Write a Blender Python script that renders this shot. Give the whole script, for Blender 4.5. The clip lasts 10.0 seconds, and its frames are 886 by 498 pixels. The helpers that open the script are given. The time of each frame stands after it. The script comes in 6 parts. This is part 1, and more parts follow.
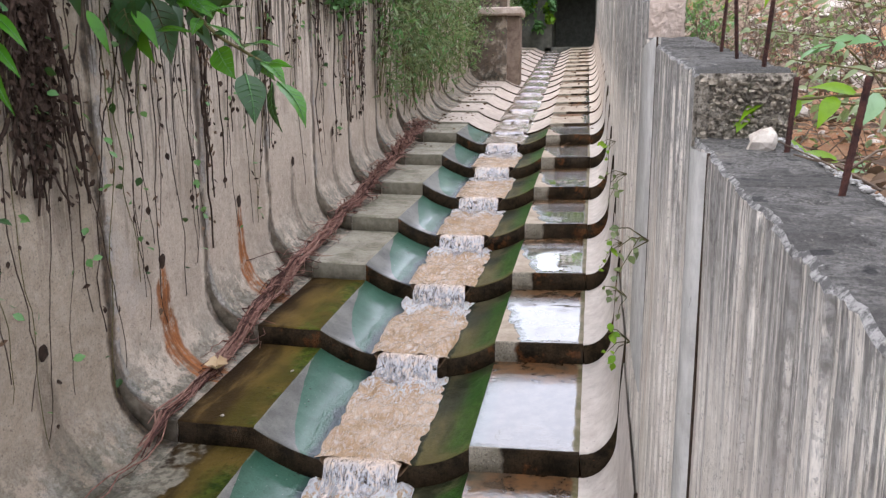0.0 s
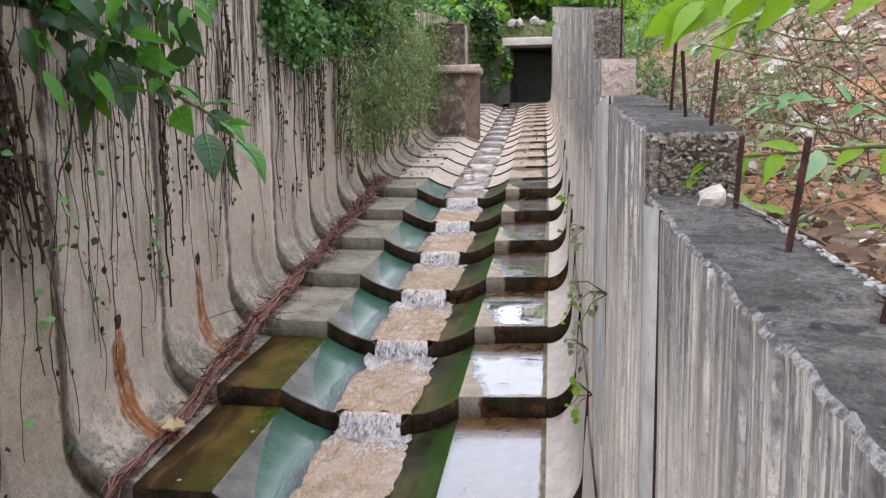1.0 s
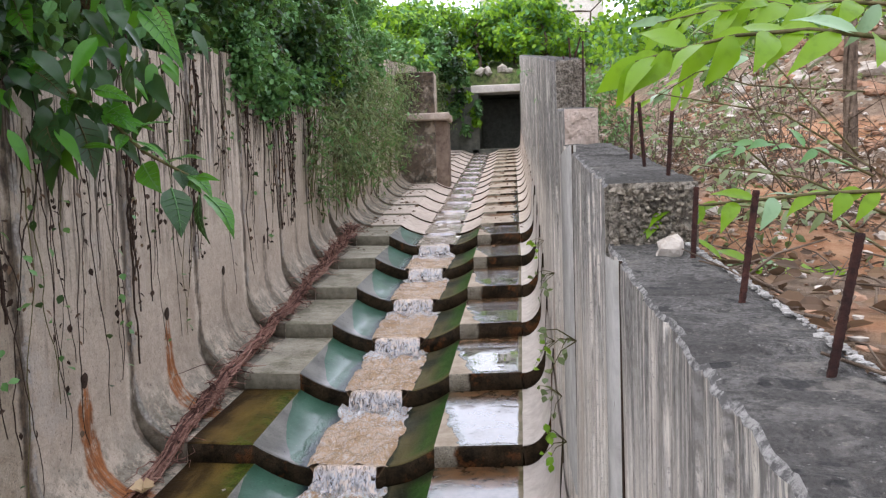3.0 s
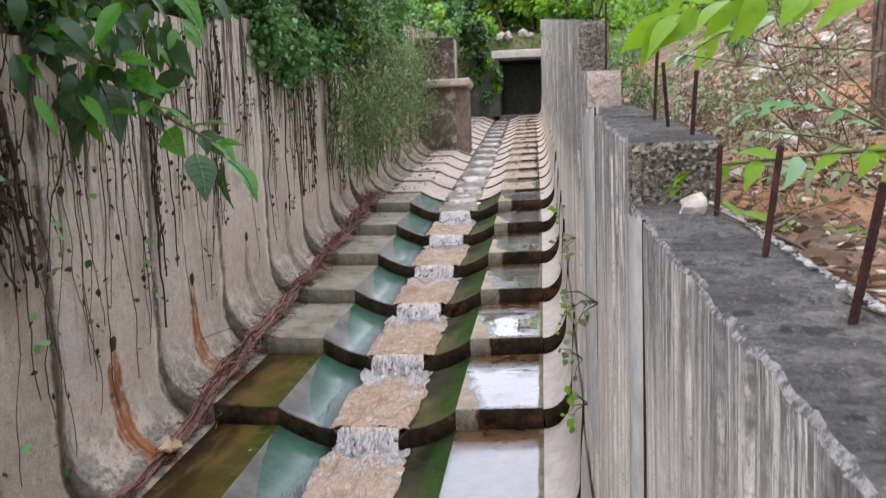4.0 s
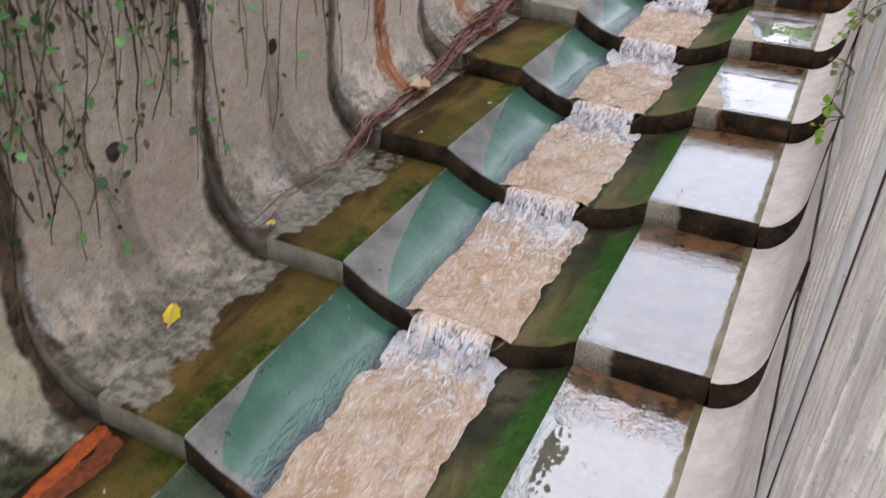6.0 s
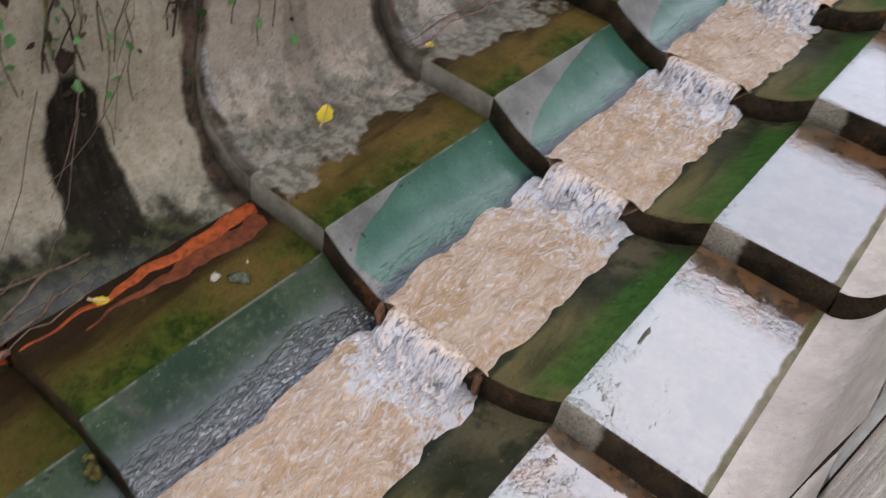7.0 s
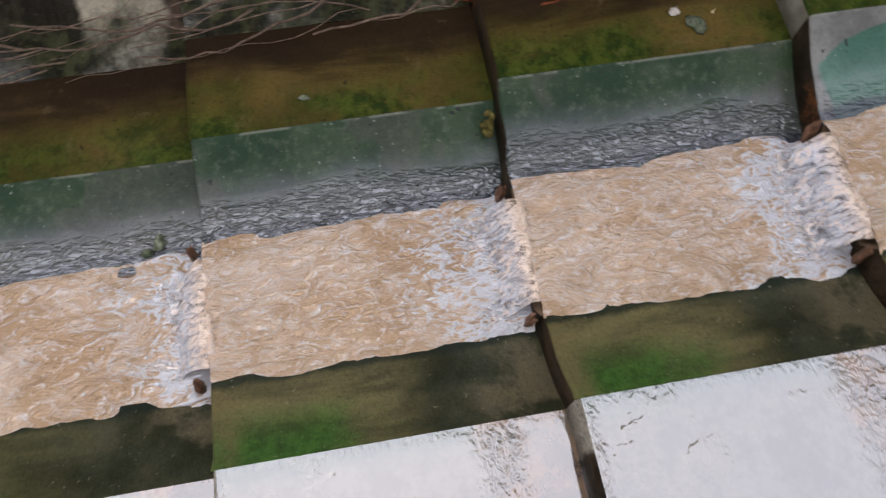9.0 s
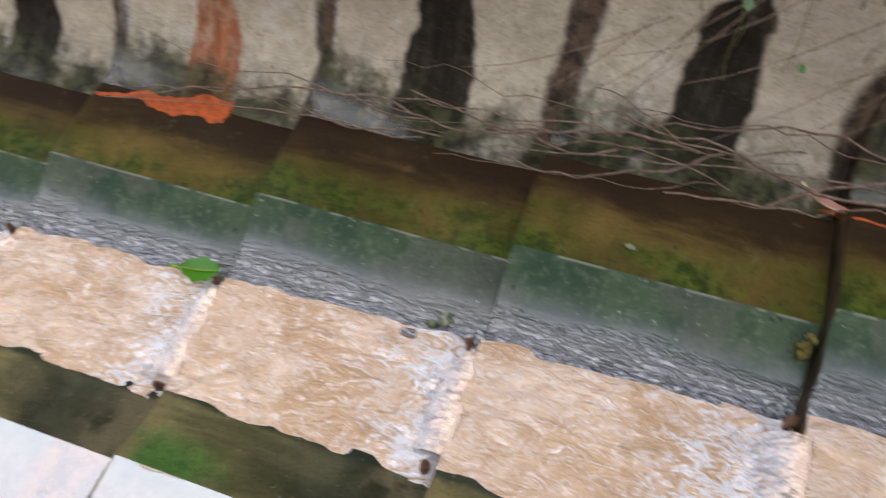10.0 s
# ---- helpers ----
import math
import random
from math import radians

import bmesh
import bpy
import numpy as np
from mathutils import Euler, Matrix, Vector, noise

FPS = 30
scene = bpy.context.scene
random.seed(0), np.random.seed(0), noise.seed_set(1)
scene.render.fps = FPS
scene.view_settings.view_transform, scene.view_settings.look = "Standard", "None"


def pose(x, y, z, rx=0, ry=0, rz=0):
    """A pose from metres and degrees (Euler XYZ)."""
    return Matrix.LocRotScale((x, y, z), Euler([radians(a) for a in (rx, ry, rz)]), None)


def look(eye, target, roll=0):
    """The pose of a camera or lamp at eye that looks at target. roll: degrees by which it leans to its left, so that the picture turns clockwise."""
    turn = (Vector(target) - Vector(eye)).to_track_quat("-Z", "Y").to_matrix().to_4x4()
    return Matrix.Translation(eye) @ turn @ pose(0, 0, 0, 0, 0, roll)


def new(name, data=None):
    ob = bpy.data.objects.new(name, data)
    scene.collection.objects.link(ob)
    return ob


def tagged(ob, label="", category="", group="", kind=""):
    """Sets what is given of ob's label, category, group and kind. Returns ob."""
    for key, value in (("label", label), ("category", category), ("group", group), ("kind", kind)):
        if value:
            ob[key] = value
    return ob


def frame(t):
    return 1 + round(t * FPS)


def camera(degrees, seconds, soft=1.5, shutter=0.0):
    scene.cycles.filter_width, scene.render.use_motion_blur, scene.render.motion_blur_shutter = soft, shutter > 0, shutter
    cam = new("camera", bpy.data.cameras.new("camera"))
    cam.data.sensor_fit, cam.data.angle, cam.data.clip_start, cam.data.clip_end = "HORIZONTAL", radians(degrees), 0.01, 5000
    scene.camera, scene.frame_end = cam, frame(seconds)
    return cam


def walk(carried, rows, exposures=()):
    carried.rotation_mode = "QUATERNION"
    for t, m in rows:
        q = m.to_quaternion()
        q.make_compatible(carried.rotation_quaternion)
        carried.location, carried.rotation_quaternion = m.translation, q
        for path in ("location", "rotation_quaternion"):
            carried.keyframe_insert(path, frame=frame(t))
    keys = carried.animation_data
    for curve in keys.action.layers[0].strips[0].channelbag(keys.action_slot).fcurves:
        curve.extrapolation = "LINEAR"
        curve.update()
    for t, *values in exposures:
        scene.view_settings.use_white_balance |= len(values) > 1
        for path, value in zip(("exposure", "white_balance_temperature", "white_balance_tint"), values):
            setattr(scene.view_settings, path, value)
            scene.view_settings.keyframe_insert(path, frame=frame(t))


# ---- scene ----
import itertools
import colorsys

S = 0.8  # length of one channel step in metres; plan figures below are in steps

# ---- camera ----
cam = camera(58.2, 10.0, soft=1.25, shutter=0.3)
PATH = [
    (0, pose(1.2543, -3.5278, 1.0970, 79.210, 0.069, 10.470)),
    (0.5, pose(1.2564, -3.5259, 1.1000, 80.883, 0.274, 9.014)),
    (1, pose(1.2590, -3.5303, 1.1040, 83.053, 0.486, 7.664)),
    (1.5, pose(1.2666, -3.5303, 1.1119, 84.563, 1.010, 6.918)),
    (2, pose(1.2726, -3.5281, 1.1163, 85.558, 1.464, 6.265)),
    (2.5, pose(1.2754, -3.5294, 1.1177, 86.327, 1.659, 5.610)),
    (3.8, pose(1.2748, -3.5318, 1.1110, 85.442, 2.019, 6.561)),
    (4, pose(1.2709, -3.5460, 1.1067, 84.000, 1.933, 7.144)),
    (4.5, pose(1.2754, -3.5593, 1.0886, 78.842, 1.605, 8.543)),
    (5, pose(1.2869, -3.5577, 1.0772, 73.501, 0.293, 12.858)),
    (5.5, pose(1.2949, -3.5818, 1.0634, 67.933, -1.604, 20.197)),
    (5.7, pose(1.2947, -3.5905, 1.0514, 65.242, -2.257, 23.022)),
    (6.8, pose(1.1918, -3.7687, 1.0007, 52.493, -9.738, 35.207)),
    (7, pose(1.1888, -3.7670, 0.9977, 49.626, -10.406, 38.605)),
    (7.5, pose(1.1900, -3.7686, 1.0032, 42.050, -11.167, 48.118)),
    (8, pose(1.1907, -3.7667, 0.9992, 35.075, -10.344, 58.218)),
    (8.5, pose(1.1863, -3.7659, 0.9948, 28.514, -8.831, 69.175)),
    (9, pose(1.1801, -3.7677, 0.9860, 24.689, -6.950, 79.715)),
    (9.5, pose(1.1815, -3.7756, 0.9777, 26.757, -4.894, 92.155)),
    (9.8, pose(1.1121, -3.8276, 0.9983, 28.588, -4.360, 103.817)),
    (10, pose(1.1055, -3.8611, 1.0364, 29.677, -1.366, 109.351)),]
walk(cam, PATH, exposures=((0, 0.20), (1.0, 0.05), (2.5, -0.05), (4.0, 0.0), (5.5, 0.15), (7.0, -0.05), (8.0, -0.26), (9.0, -0.18), (9.5, -0.02), (10.0, 0.24)))

# ---- light: bright overcast sky ----
SUN_EL, SUN_ROT = radians(61), radians(255)
world = bpy.data.worlds.new("sky")
scene.world = world
world.use_nodes = True
wn = world.node_tree
sky = wn.nodes.new("ShaderNodeTexSky")
sky.sky_type, sky.sun_disc = "NISHITA", False
sky.sun_elevation, sky.sun_rotation, sky.air_density, sky.dust_density = SUN_EL, SUN_ROT, 1.0, 4.0
haze = wn.nodes.new("ShaderNodeMix")
haze.data_type = "RGBA"
haze.inputs[0].default_value = 0.78
haze.inputs[7].default_value = (9.0, 9.2, 10.9, 1)
wn.links.new(sky.outputs[0], haze.inputs[6])
wn.links.new(haze.outputs[2], wn.nodes["Background"].inputs[0])
wn.nodes["Background"].inputs[1].default_value = 0.34
sun = new("sun", bpy.data.lights.new("sun", "SUN"))
sun.data.energy, sun.data.angle, sun.data.color = 1.6, radians(110), (1.0, 0.97, 0.92)
sun.matrix_world = look((-2.2, -0.6, 4.2), (0, 0, 0))


# ---- materials ----
class Mat:
    """A node material; c() makes a node and wires it."""

    def __init__(self, name):
        self.m = bpy.data.materials.new(name)
        self.m.use_nodes = True
        self.t = self.m.node_tree
        self.bsdf = self.t.nodes["Principled BSDF"]
        self.pos = self.c("ShaderNodeTexCoord").outputs["Object"]
        self.world = self.c("ShaderNodeNewGeometry").outputs["Position"]
        self.rand = self.c("ShaderNodeObjectInfo").outputs["Random"]
        self.bsdf.inputs["Specular IOR Level"].default_value = 0.12

    def c(self, kind, ins=None, data_type="", blend_type="", operation="", interpolation_type=""):
        n = self.t.nodes.new(kind)
        if data_type:
            n.data_type = data_type
        if blend_type:
            n.blend_type = blend_type
        if operation:
            n.operation = operation
        if interpolation_type:
            n.interpolation_type = interpolation_type
        for k, v in (ins or {}).items():
            self.put(n.inputs[k], v)
        return n

    def put(self, socket, v):
        if isinstance(v, bpy.types.NodeSocket):
            self.t.links.new(v, socket)
        elif isinstance(v, tuple) and len(v) == 3 and socket.type == "RGBA":
            socket.default_value = (*v, 1)
        else:
            socket.default_value = v

    def set(self, **kw):
        for k, v in kw.items():
            self.put(self.bsdf.inputs[k.replace("_", " ")], v)

    def scaled(self, sx, sy, sz, src=None):
        return self.c("ShaderNodeMapping", {"Vector": src or self.pos, "Scale": (sx, sy, sz)}).outputs[0]

    def noise(self, scale, detail=4, rough=0.6, vec=None, distort=0.0):
        return self.c("ShaderNodeTexNoise", {"Vector": vec or self.world, "Scale": scale, "Detail": detail, "Roughness": rough, "Distortion": distort}).outputs["Fac"]

    def ramp(self, fac, lo, hi, a=0.0, b=1.0, smooth=True):
        return self.c("ShaderNodeMapRange", {"Value": fac, "From Min": lo, "From Max": hi, "To Min": a, "To Max": b},
                      interpolation_type="SMOOTHSTEP" if smooth else "LINEAR").outputs[0]

    def mix(self, fac, a, b, mode="MIX"):
        return self.c("ShaderNodeMix", {0: fac, 6: a, 7: b}, data_type="RGBA", blend_type=mode).outputs[2]

    def op(self, kind, a, b=0.0):
        return self.c("ShaderNodeMath", {0: a, 1: b}, operation=kind).outputs[0]

    def axis(self, name, src=None):
        return self.c("ShaderNodeSeparateXYZ", {0: src or self.pos}).outputs[name]

    def grit(self, base, amount=0.5):
        """Fine dark and light grains over a colour."""
        dark = self.mix(1.0, base, (0.35, 0.35, 0.35), "MULTIPLY")
        light = self.mix(1.0, base, (1.8, 1.75, 1.65), "MULTIPLY")
        base = self.mix(self.op("MULTIPLY", self.ramp(self.noise(95, 5, 0.75), 0.50, 0.62), amount), base, dark)
        return self.mix(self.op("MULTIPLY", self.ramp(self.noise(150, 4, 0.7), 0.55, 0.66), amount), base, light)

    def bump(self, height, strength, distance=0.01):
        b = self.c("ShaderNodeBump", {"Height": height, "Strength": strength, "Distance": distance}).outputs[0]
        self.set(Normal=b, Coat_Normal=b)


def band(m, value, centre, half, soft):
    """1 inside centre +- half, falling off over soft."""
    d = m.op("ABSOLUTE", m.op("SUBTRACT", value, centre))
    return m.ramp(d, half, half + soft, 1.0, 0.0)


def wall_panel_material(name, stain, joint, amount, wide=0.0, foot=0.0, solid=0.05):
    """Pale concrete with drip stains under the weep hole and along the joint."""
    m = Mat(name)
    y, z = m.axis("Y"), m.axis("Z")
    wob = m.op("MULTIPLY", m.op("SUBTRACT", m.noise(5.0, 5), 0.5), 0.11)
    yy = m.op("ADD", y, wob)
    grain = m.noise(19, 8, 0.75)
    # middle panels: the trees' shade is mixed into the base colour
    if 0 < foot < 0.5:
        base = m.mix(m.ramp(grain, 0.32, 0.68), (0.315, 0.256, 0.190), (0.415, 0.350, 0.272))
    # lowest panels: darker, yellower base
    elif foot > 0.5:
        base = m.mix(m.ramp(grain, 0.32, 0.68), (0.295, 0.252, 0.168), (0.415, 0.360, 0.260))
    else:
        base = m.mix(m.ramp(grain, 0.32, 0.68), (0.425, 0.352, 0.275), (0.530, 0.450, 0.365))
    base = m.mix(m.ramp(m.noise(1.9, 5), 0.48, 0.62, 0, 0.40), base, (0.27, 0.215, 0.16))
    base = m.mix(m.ramp(m.noise(2.6, 6, 0.7), 0.56, 0.66, 0, 0.5), base, (0.44, 0.395, 0.345))
    streak = m.noise(1.0, 6, 0.75, m.scaled(1, 34, 1.5, m.world))
    clear = m.ramp(m.op("ADD", z, m.op("MULTIPLY", m.noise(2.5, 4), 0.5)), 0.75, 1.35, 0.18, 1.0)
    base = m.mix(m.op("MULTIPLY", m.ramp(streak, 0.590, 0.665, 0, 0.55), clear), base, (0.085, 0.066, 0.050))
    hair = m.noise(1.0, 5, 0.7, m.scaled(1, 110, 2.4, m.world))
    base = m.mix(m.op("MULTIPLY", m.ramp(hair, 0.64, 0.68, 0, 0.7), clear), base, (0.045, 0.034, 0.026))
    smear = m.op("MULTIPLY", band(m, yy, 0.035, 0.018, 0.012), m.ramp(m.noise(5, 5, 0.7), 0.48, 0.54))
    base = m.mix(m.op("MULTIPLY", smear, 0.7), base, m.mix(m.ramp(m.noise(40, 4), 0.4, 0.6), (0.17, 0.165, 0.155), (0.36, 0.35, 0.33)))
    top = m.op("MULTIPLY", m.ramp(m.noise(1.0, 6, 0.75, m.scaled(1, 21, 1.1, m.world)), 0.50, 0.56), m.ramp(m.op("ADD", z, m.op("MULTIPLY", m.noise(3, 4), 0.6)), 0.9, 1.9, 0, 0.95))
    base = m.mix(top, base, (0.050, 0.039, 0.029))
    # moss patches, carried higher to put the trench's fading light into the colour
    moss = m.op("MULTIPLY", m.ramp(z, 0.02, 0.38 if foot < 0.5 else 0.24, 1.0, 0.0), m.ramp(m.noise(9, 8, 0.78), 0.445 - 0.05 * foot, 0.52))
    base = m.mix(m.op("MULTIPLY", moss, 0.75), base, m.mix(m.ramp(m.noise(34, 5), 0.42, 0.58), (0.034, 0.040, 0.024), (0.17, 0.17, 0.135)))
    under = m.ramp(z, 0.50, 0.57, 1.0, 0.0)
    edge = m.noise(16, 5, 0.65)
    taper = m.ramp(z, 0.0, 0.5, 0.06 + wide, 0.025 + wide * 0.8, smooth=False)
    taper = m.op("MULTIPLY", taper, m.ramp(z, 0.56, 0.42, 0.1, 1.0))
    d = m.op("ABSOLUTE", m.op("SUBTRACT", yy, 0.40))
    weep = m.op("MULTIPLY", m.op("MULTIPLY", m.ramp(m.op("SUBTRACT", d, taper), 0.0, 0.022, 1.0, 0.0), under), m.ramp(m.op("ADD", m.op("MULTIPLY", edge, 0.5), m.op("MULTIPLY", m.noise(1.0, 5, 0.7, m.scaled(1, 45, 2.5, m.world)), 0.5)), 0.40, 0.53, solid, 1.0))
    base = m.mix(m.op("MULTIPLY", weep, amount), base, m.mix(m.ramp(m.noise(1.0, 5, 0.7, m.scaled(1, 60, 4, m.world)), 0.35, 0.65), stain, tuple(c * 0.45 for c in stain)))
    j = m.op("MULTIPLY", m.op("ADD", band(m, yy, 0.0, 0.010 + wide * 0.55, 0.03), band(m, yy, 0.8, 0.010 + wide * 0.55, 0.03)), m.ramp(m.noise(6, 5), 0.33, 0.50, max(0.2, solid), 1.0))
    base = m.mix(m.op("MULTIPLY", j, joint), base, m.mix(m.ramp(edge, 0.4, 0.6), (0.020, 0.015, 0.010), (0.075, 0.050, 0.030)))
    if foot:
        low = m.ramp(m.op("ADD", z, m.op("MULTIPLY", m.op("SUBTRACT", m.noise(7, 5), 0.5), 0.30)), 0.045, 0.115, foot, 0.0)
        base = m.mix(low, base, m.mix(m.ramp(m.noise(20, 4), 0.4, 0.6), (0.010, 0.010, 0.004), (0.045, 0.046, 0.018)))
    speck = m.op("MAXIMUM", m.ramp(m.noise(75, 3, 0.6), 0.64, 0.68), m.op("MULTIPLY", m.ramp(m.noise(27, 4, 0.65), 0.67, 0.69), 0.85))
    base = m.mix(m.op("MULTIPLY", speck, 0.6), base, (0.075, 0.060, 0.045))
    base = m.grit(base, 0.35)
    m.set(Base_Color=base, Roughness=m.ramp(moss, 0, 1, 0.8, 0.5))
    if foot:
        m.set(Coat_Weight=m.op("MULTIPLY", m.ramp(z, 0.015, 0.06, 1.0, 0.0), m.ramp(m.noise(2.4, 4), 0.46, 0.56)), Coat_Roughness=0.14, Coat_IOR=2.1)
    m.bump(m.op("ADD", m.op("ADD", m.op("MULTIPLY", grain, 0.8), m.op("MULTIPLY", streak, 0.5)), m.op("MULTIPLY", m.noise(90, 4, 0.7), 0.35)), 1.0, 0.014)
    return m.m


def wet(m, gloss, base_rough=0.12, ior=2.1):
    """A film of water over a surface."""
    m.set(Coat_Weight=gloss, Coat_Roughness=0.045, Coat_IOR=ior, Roughness=0.55)


def left_ledge_material(name, dry, bare=-9.0, deep=1.0):
    """Ledge at the foot of the left wall: damp grey, or brown slime that turns olive towards the slope."""
    m = Mat(name)
    x, y = m.axis("X"), m.axis("Y")
    n = m.noise(6, 6, 0.65)
    if dry:
        base = m.mix(m.ramp(n, 0.3, 0.7), (0.24, 0.215, 0.160), (0.40, 0.365, 0.288))
        base = m.mix(m.ramp(m.noise(4, 6, 0.7), 0.48, 0.60, 0, 0.6), base, (0.105, 0.105, 0.050))
        base = m.mix(m.ramp(m.noise(45, 4), 0.60, 0.66, 0, 0.7), base, (0.06, 0.055, 0.035))
        m.set(Base_Color=base, Roughness=0.6, Coat_Weight=0.25, Coat_Roughness=0.3)
        m.bump(m.op("ADD", m.noise(30, 7, 0.75), m.op("MULTIPLY", m.noise(120, 3), 0.4)), 0.9, 0.012)
        return m.m
    # deep below 1 scales the slime colours down, painting in the lower ledges' shade
    tone = lambda c: tuple(v * deep for v in c)
    # bands drawn out along the flow
    flow = m.noise(1.0, 5, 0.6, m.scaled(9, 2.2, 4, m.world), 0.4)
    blur = m.noise(3.0, 4, 0.6)
    brown = m.mix(m.ramp(flow, 0.38, 0.62), tone((0.036, 0.022, 0.008)), tone((0.105, 0.066, 0.022)))
    gold = m.mix(m.ramp(blur, 0.35, 0.65), tone((0.060, 0.048, 0.010)), tone((0.150, 0.100, 0.026)))
    xs = m.op("ADD", x, m.op("MULTIPLY", m.op("SUBTRACT", flow, 0.5), 0.30))
    base = m.mix(m.ramp(xs, -0.25, -0.10), brown, gold)
    green = m.mix(m.ramp(m.noise(22, 6, 0.7), 0.38, 0.62), (0.014 * deep, 0.034 * deep, 0.003), (0.070 * deep, 0.094 * deep, 0.013 * deep))
    near_slope = m.op("MULTIPLY", m.ramp(xs, -0.19 if deep < 0.65 else -0.13, -0.03), m.ramp(m.op("ADD", m.op("MULTIPLY", m.noise(2.6, 5, 0.6), 0.7), m.op("MULTIPLY", m.noise(24, 5, 0.7), 0.3)), 0.38 if deep < 0.65 else 0.42, 0.56, 0.0, 0.95))
    base = m.mix(near_slope, base, green)
    # darkest strip along the foot of the wall
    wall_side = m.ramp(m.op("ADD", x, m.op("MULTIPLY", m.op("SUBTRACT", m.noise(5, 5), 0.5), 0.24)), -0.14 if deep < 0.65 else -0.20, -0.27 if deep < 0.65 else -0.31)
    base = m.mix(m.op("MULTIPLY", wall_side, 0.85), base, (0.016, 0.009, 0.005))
    base = m.mix(m.op("MULTIPLY", m.ramp(m.noise(11, 5, 0.7), 0.60, 0.70), 0.35), base, tone((0.17, 0.125, 0.055)))
    base = m.mix(m.ramp(m.noise(42, 4, 0.6), 0.66, 0.69, 0, 0.8), base, (0.014, 0.011, 0.006))
    if bare > -5:
        pale = m.mix(m.ramp(m.noise(30, 5), 0.4, 0.6), (0.11, 0.100, 0.074), (0.22, 0.20, 0.155))
        base = m.mix(m.ramp(m.op("ADD", x, m.op("MULTIPLY", m.op("SUBTRACT", m.noise(4, 4, 0.55), 0.5), 0.55)), bare, bare + 0.03, 0.9, 0.0), base, pale)
    base = m.grit(base, 0.32)
    m.set(Base_Color=base, Roughness=0.5)
    wet(m, m.ramp(m.noise(2.2, 4), 0.42, 0.62, 0.0, 0.22), ior=1.33)
    m.set(Specular_IOR_Level=0.05)
    m.bump(m.op("ADD", m.noise(26, 6, 0.75), m.op("MULTIPLY", m.noise(90, 3), 0.4)), 0.6, 0.005)
    return m.m


def left_slope_material(name, reach, along, low=False):
    """Wet slope down to the stream: smooth teal algae behind a curved front, bare grey before it; low: dark green slime instead."""
    m = Mat(name)
    x, y = m.axis("X"), m.axis("Y")
    n = m.noise(5, 5, 0.6)
    fine = m.noise(40, 5, 0.72)
    grey = m.mix(m.ramp(n, 0.35, 0.65), (0.092, 0.090, 0.078), (0.168, 0.163, 0.142))
    if low:
        algae = m.mix(m.ramp(n, 0.36, 0.64), (0.010, 0.026, 0.010), (0.030, 0.050, 0.022))
        algae = m.mix(m.ramp(fine, 0.52, 0.64, 0, 0.4), algae, (0.070, 0.086, 0.052))
        xx = m.op("ADD", x, m.op("MULTIPLY", m.op("SUBTRACT", m.noise(9, 5), 0.5), 0.10))
        base = m.mix(m.ramp(xx, 0.07, 0.18), algae, (0.046, 0.052, 0.050))
        base = m.mix(m.op("MULTIPLY", m.ramp(m.noise(3.0, 3, 0.5), 0.55, 0.58), 0.4), base, (0.060, 0.058, 0.044))
    else:
        algae = m.mix(m.ramp(n, 0.34, 0.66), (0.034, 0.092, 0.060), (0.062, 0.130, 0.090))
        algae = m.mix(m.ramp(x, 0.07, 0.0, 0, 0.6), algae, (0.014, 0.046, 0.022))
        # front of the algae: high at the crease, down to the lip beside the stream
        u = m.op("MAXIMUM", m.op("SUBTRACT", 1.0, m.op("DIVIDE", x, along)), 0.0)
        front = m.op("MULTIPLY", m.op("MULTIPLY", u, u), reach)
        wob = m.op("MULTIPLY", m.op("SUBTRACT", m.noise(4, 3, 0.5), 0.5), 0.16)
        f = m.ramp(m.op("SUBTRACT", m.op("ADD", y, wob), front), 0.008, 0.026)
        base = m.mix(f, grey, algae)
    # stones and flecks
    base = m.mix(m.ramp(m.noise(34, 3, 0.5), 0.70, 0.72, 0, 0.9), base, (0.016, 0.017, 0.014))
    base = m.mix(m.ramp(m.noise(70, 3), 0.69, 0.71, 0, 0.6), base, (0.25, 0.26, 0.23))
    crease = m.op("MULTIPLY", m.ramp(x, 0.008, 0.003), m.ramp(m.noise(9, 5), 0.45, 0.54))
    base = m.mix(m.op("MULTIPLY", crease, 0.45), base, (0.20, 0.20, 0.15))
    xw = m.op("ADD", x, m.op("MULTIPLY", m.op("SUBTRACT", m.noise(1.0, 4, 0.6, m.scaled(9, 4, 6, m.world)), 0.5), 0.11))
    base = m.mix(m.ramp(xw, 0.195, 0.24, 0, 0.85), base, (0.010, 0.014, 0.024))
    base = m.grit(base, 0.28)
    shore = (0.12, 0.175) if low else (0.155, 0.21)
    m.set(Base_Color=base, Roughness=0.5, Coat_Weight=m.ramp(xw, 0.05, 0.17, 0.06, 1.0 if low else 0.7), Coat_Roughness=0.06, Coat_IOR=m.ramp(xw, 0.11, 0.20, 1.33, 2.05 if low else 1.6))
    rip = m.noise(1.0, 2, 0.5, m.scaled(84, 32, 46, m.world) if low else m.scaled(74, 36, 44, m.world), 0.8)
    amp = m.op("ADD", m.op("MULTIPLY", m.ramp(xw, *shore), m.op("MULTIPLY", rip, 4.8 if low else 1.2)), m.op("MULTIPLY", m.noise(45, 6, 0.75), m.ramp(xw, 0.10, 0.16, 0.16, 0.06)))
    m.bump(amp, 1.0, 0.0034)
    return m.m


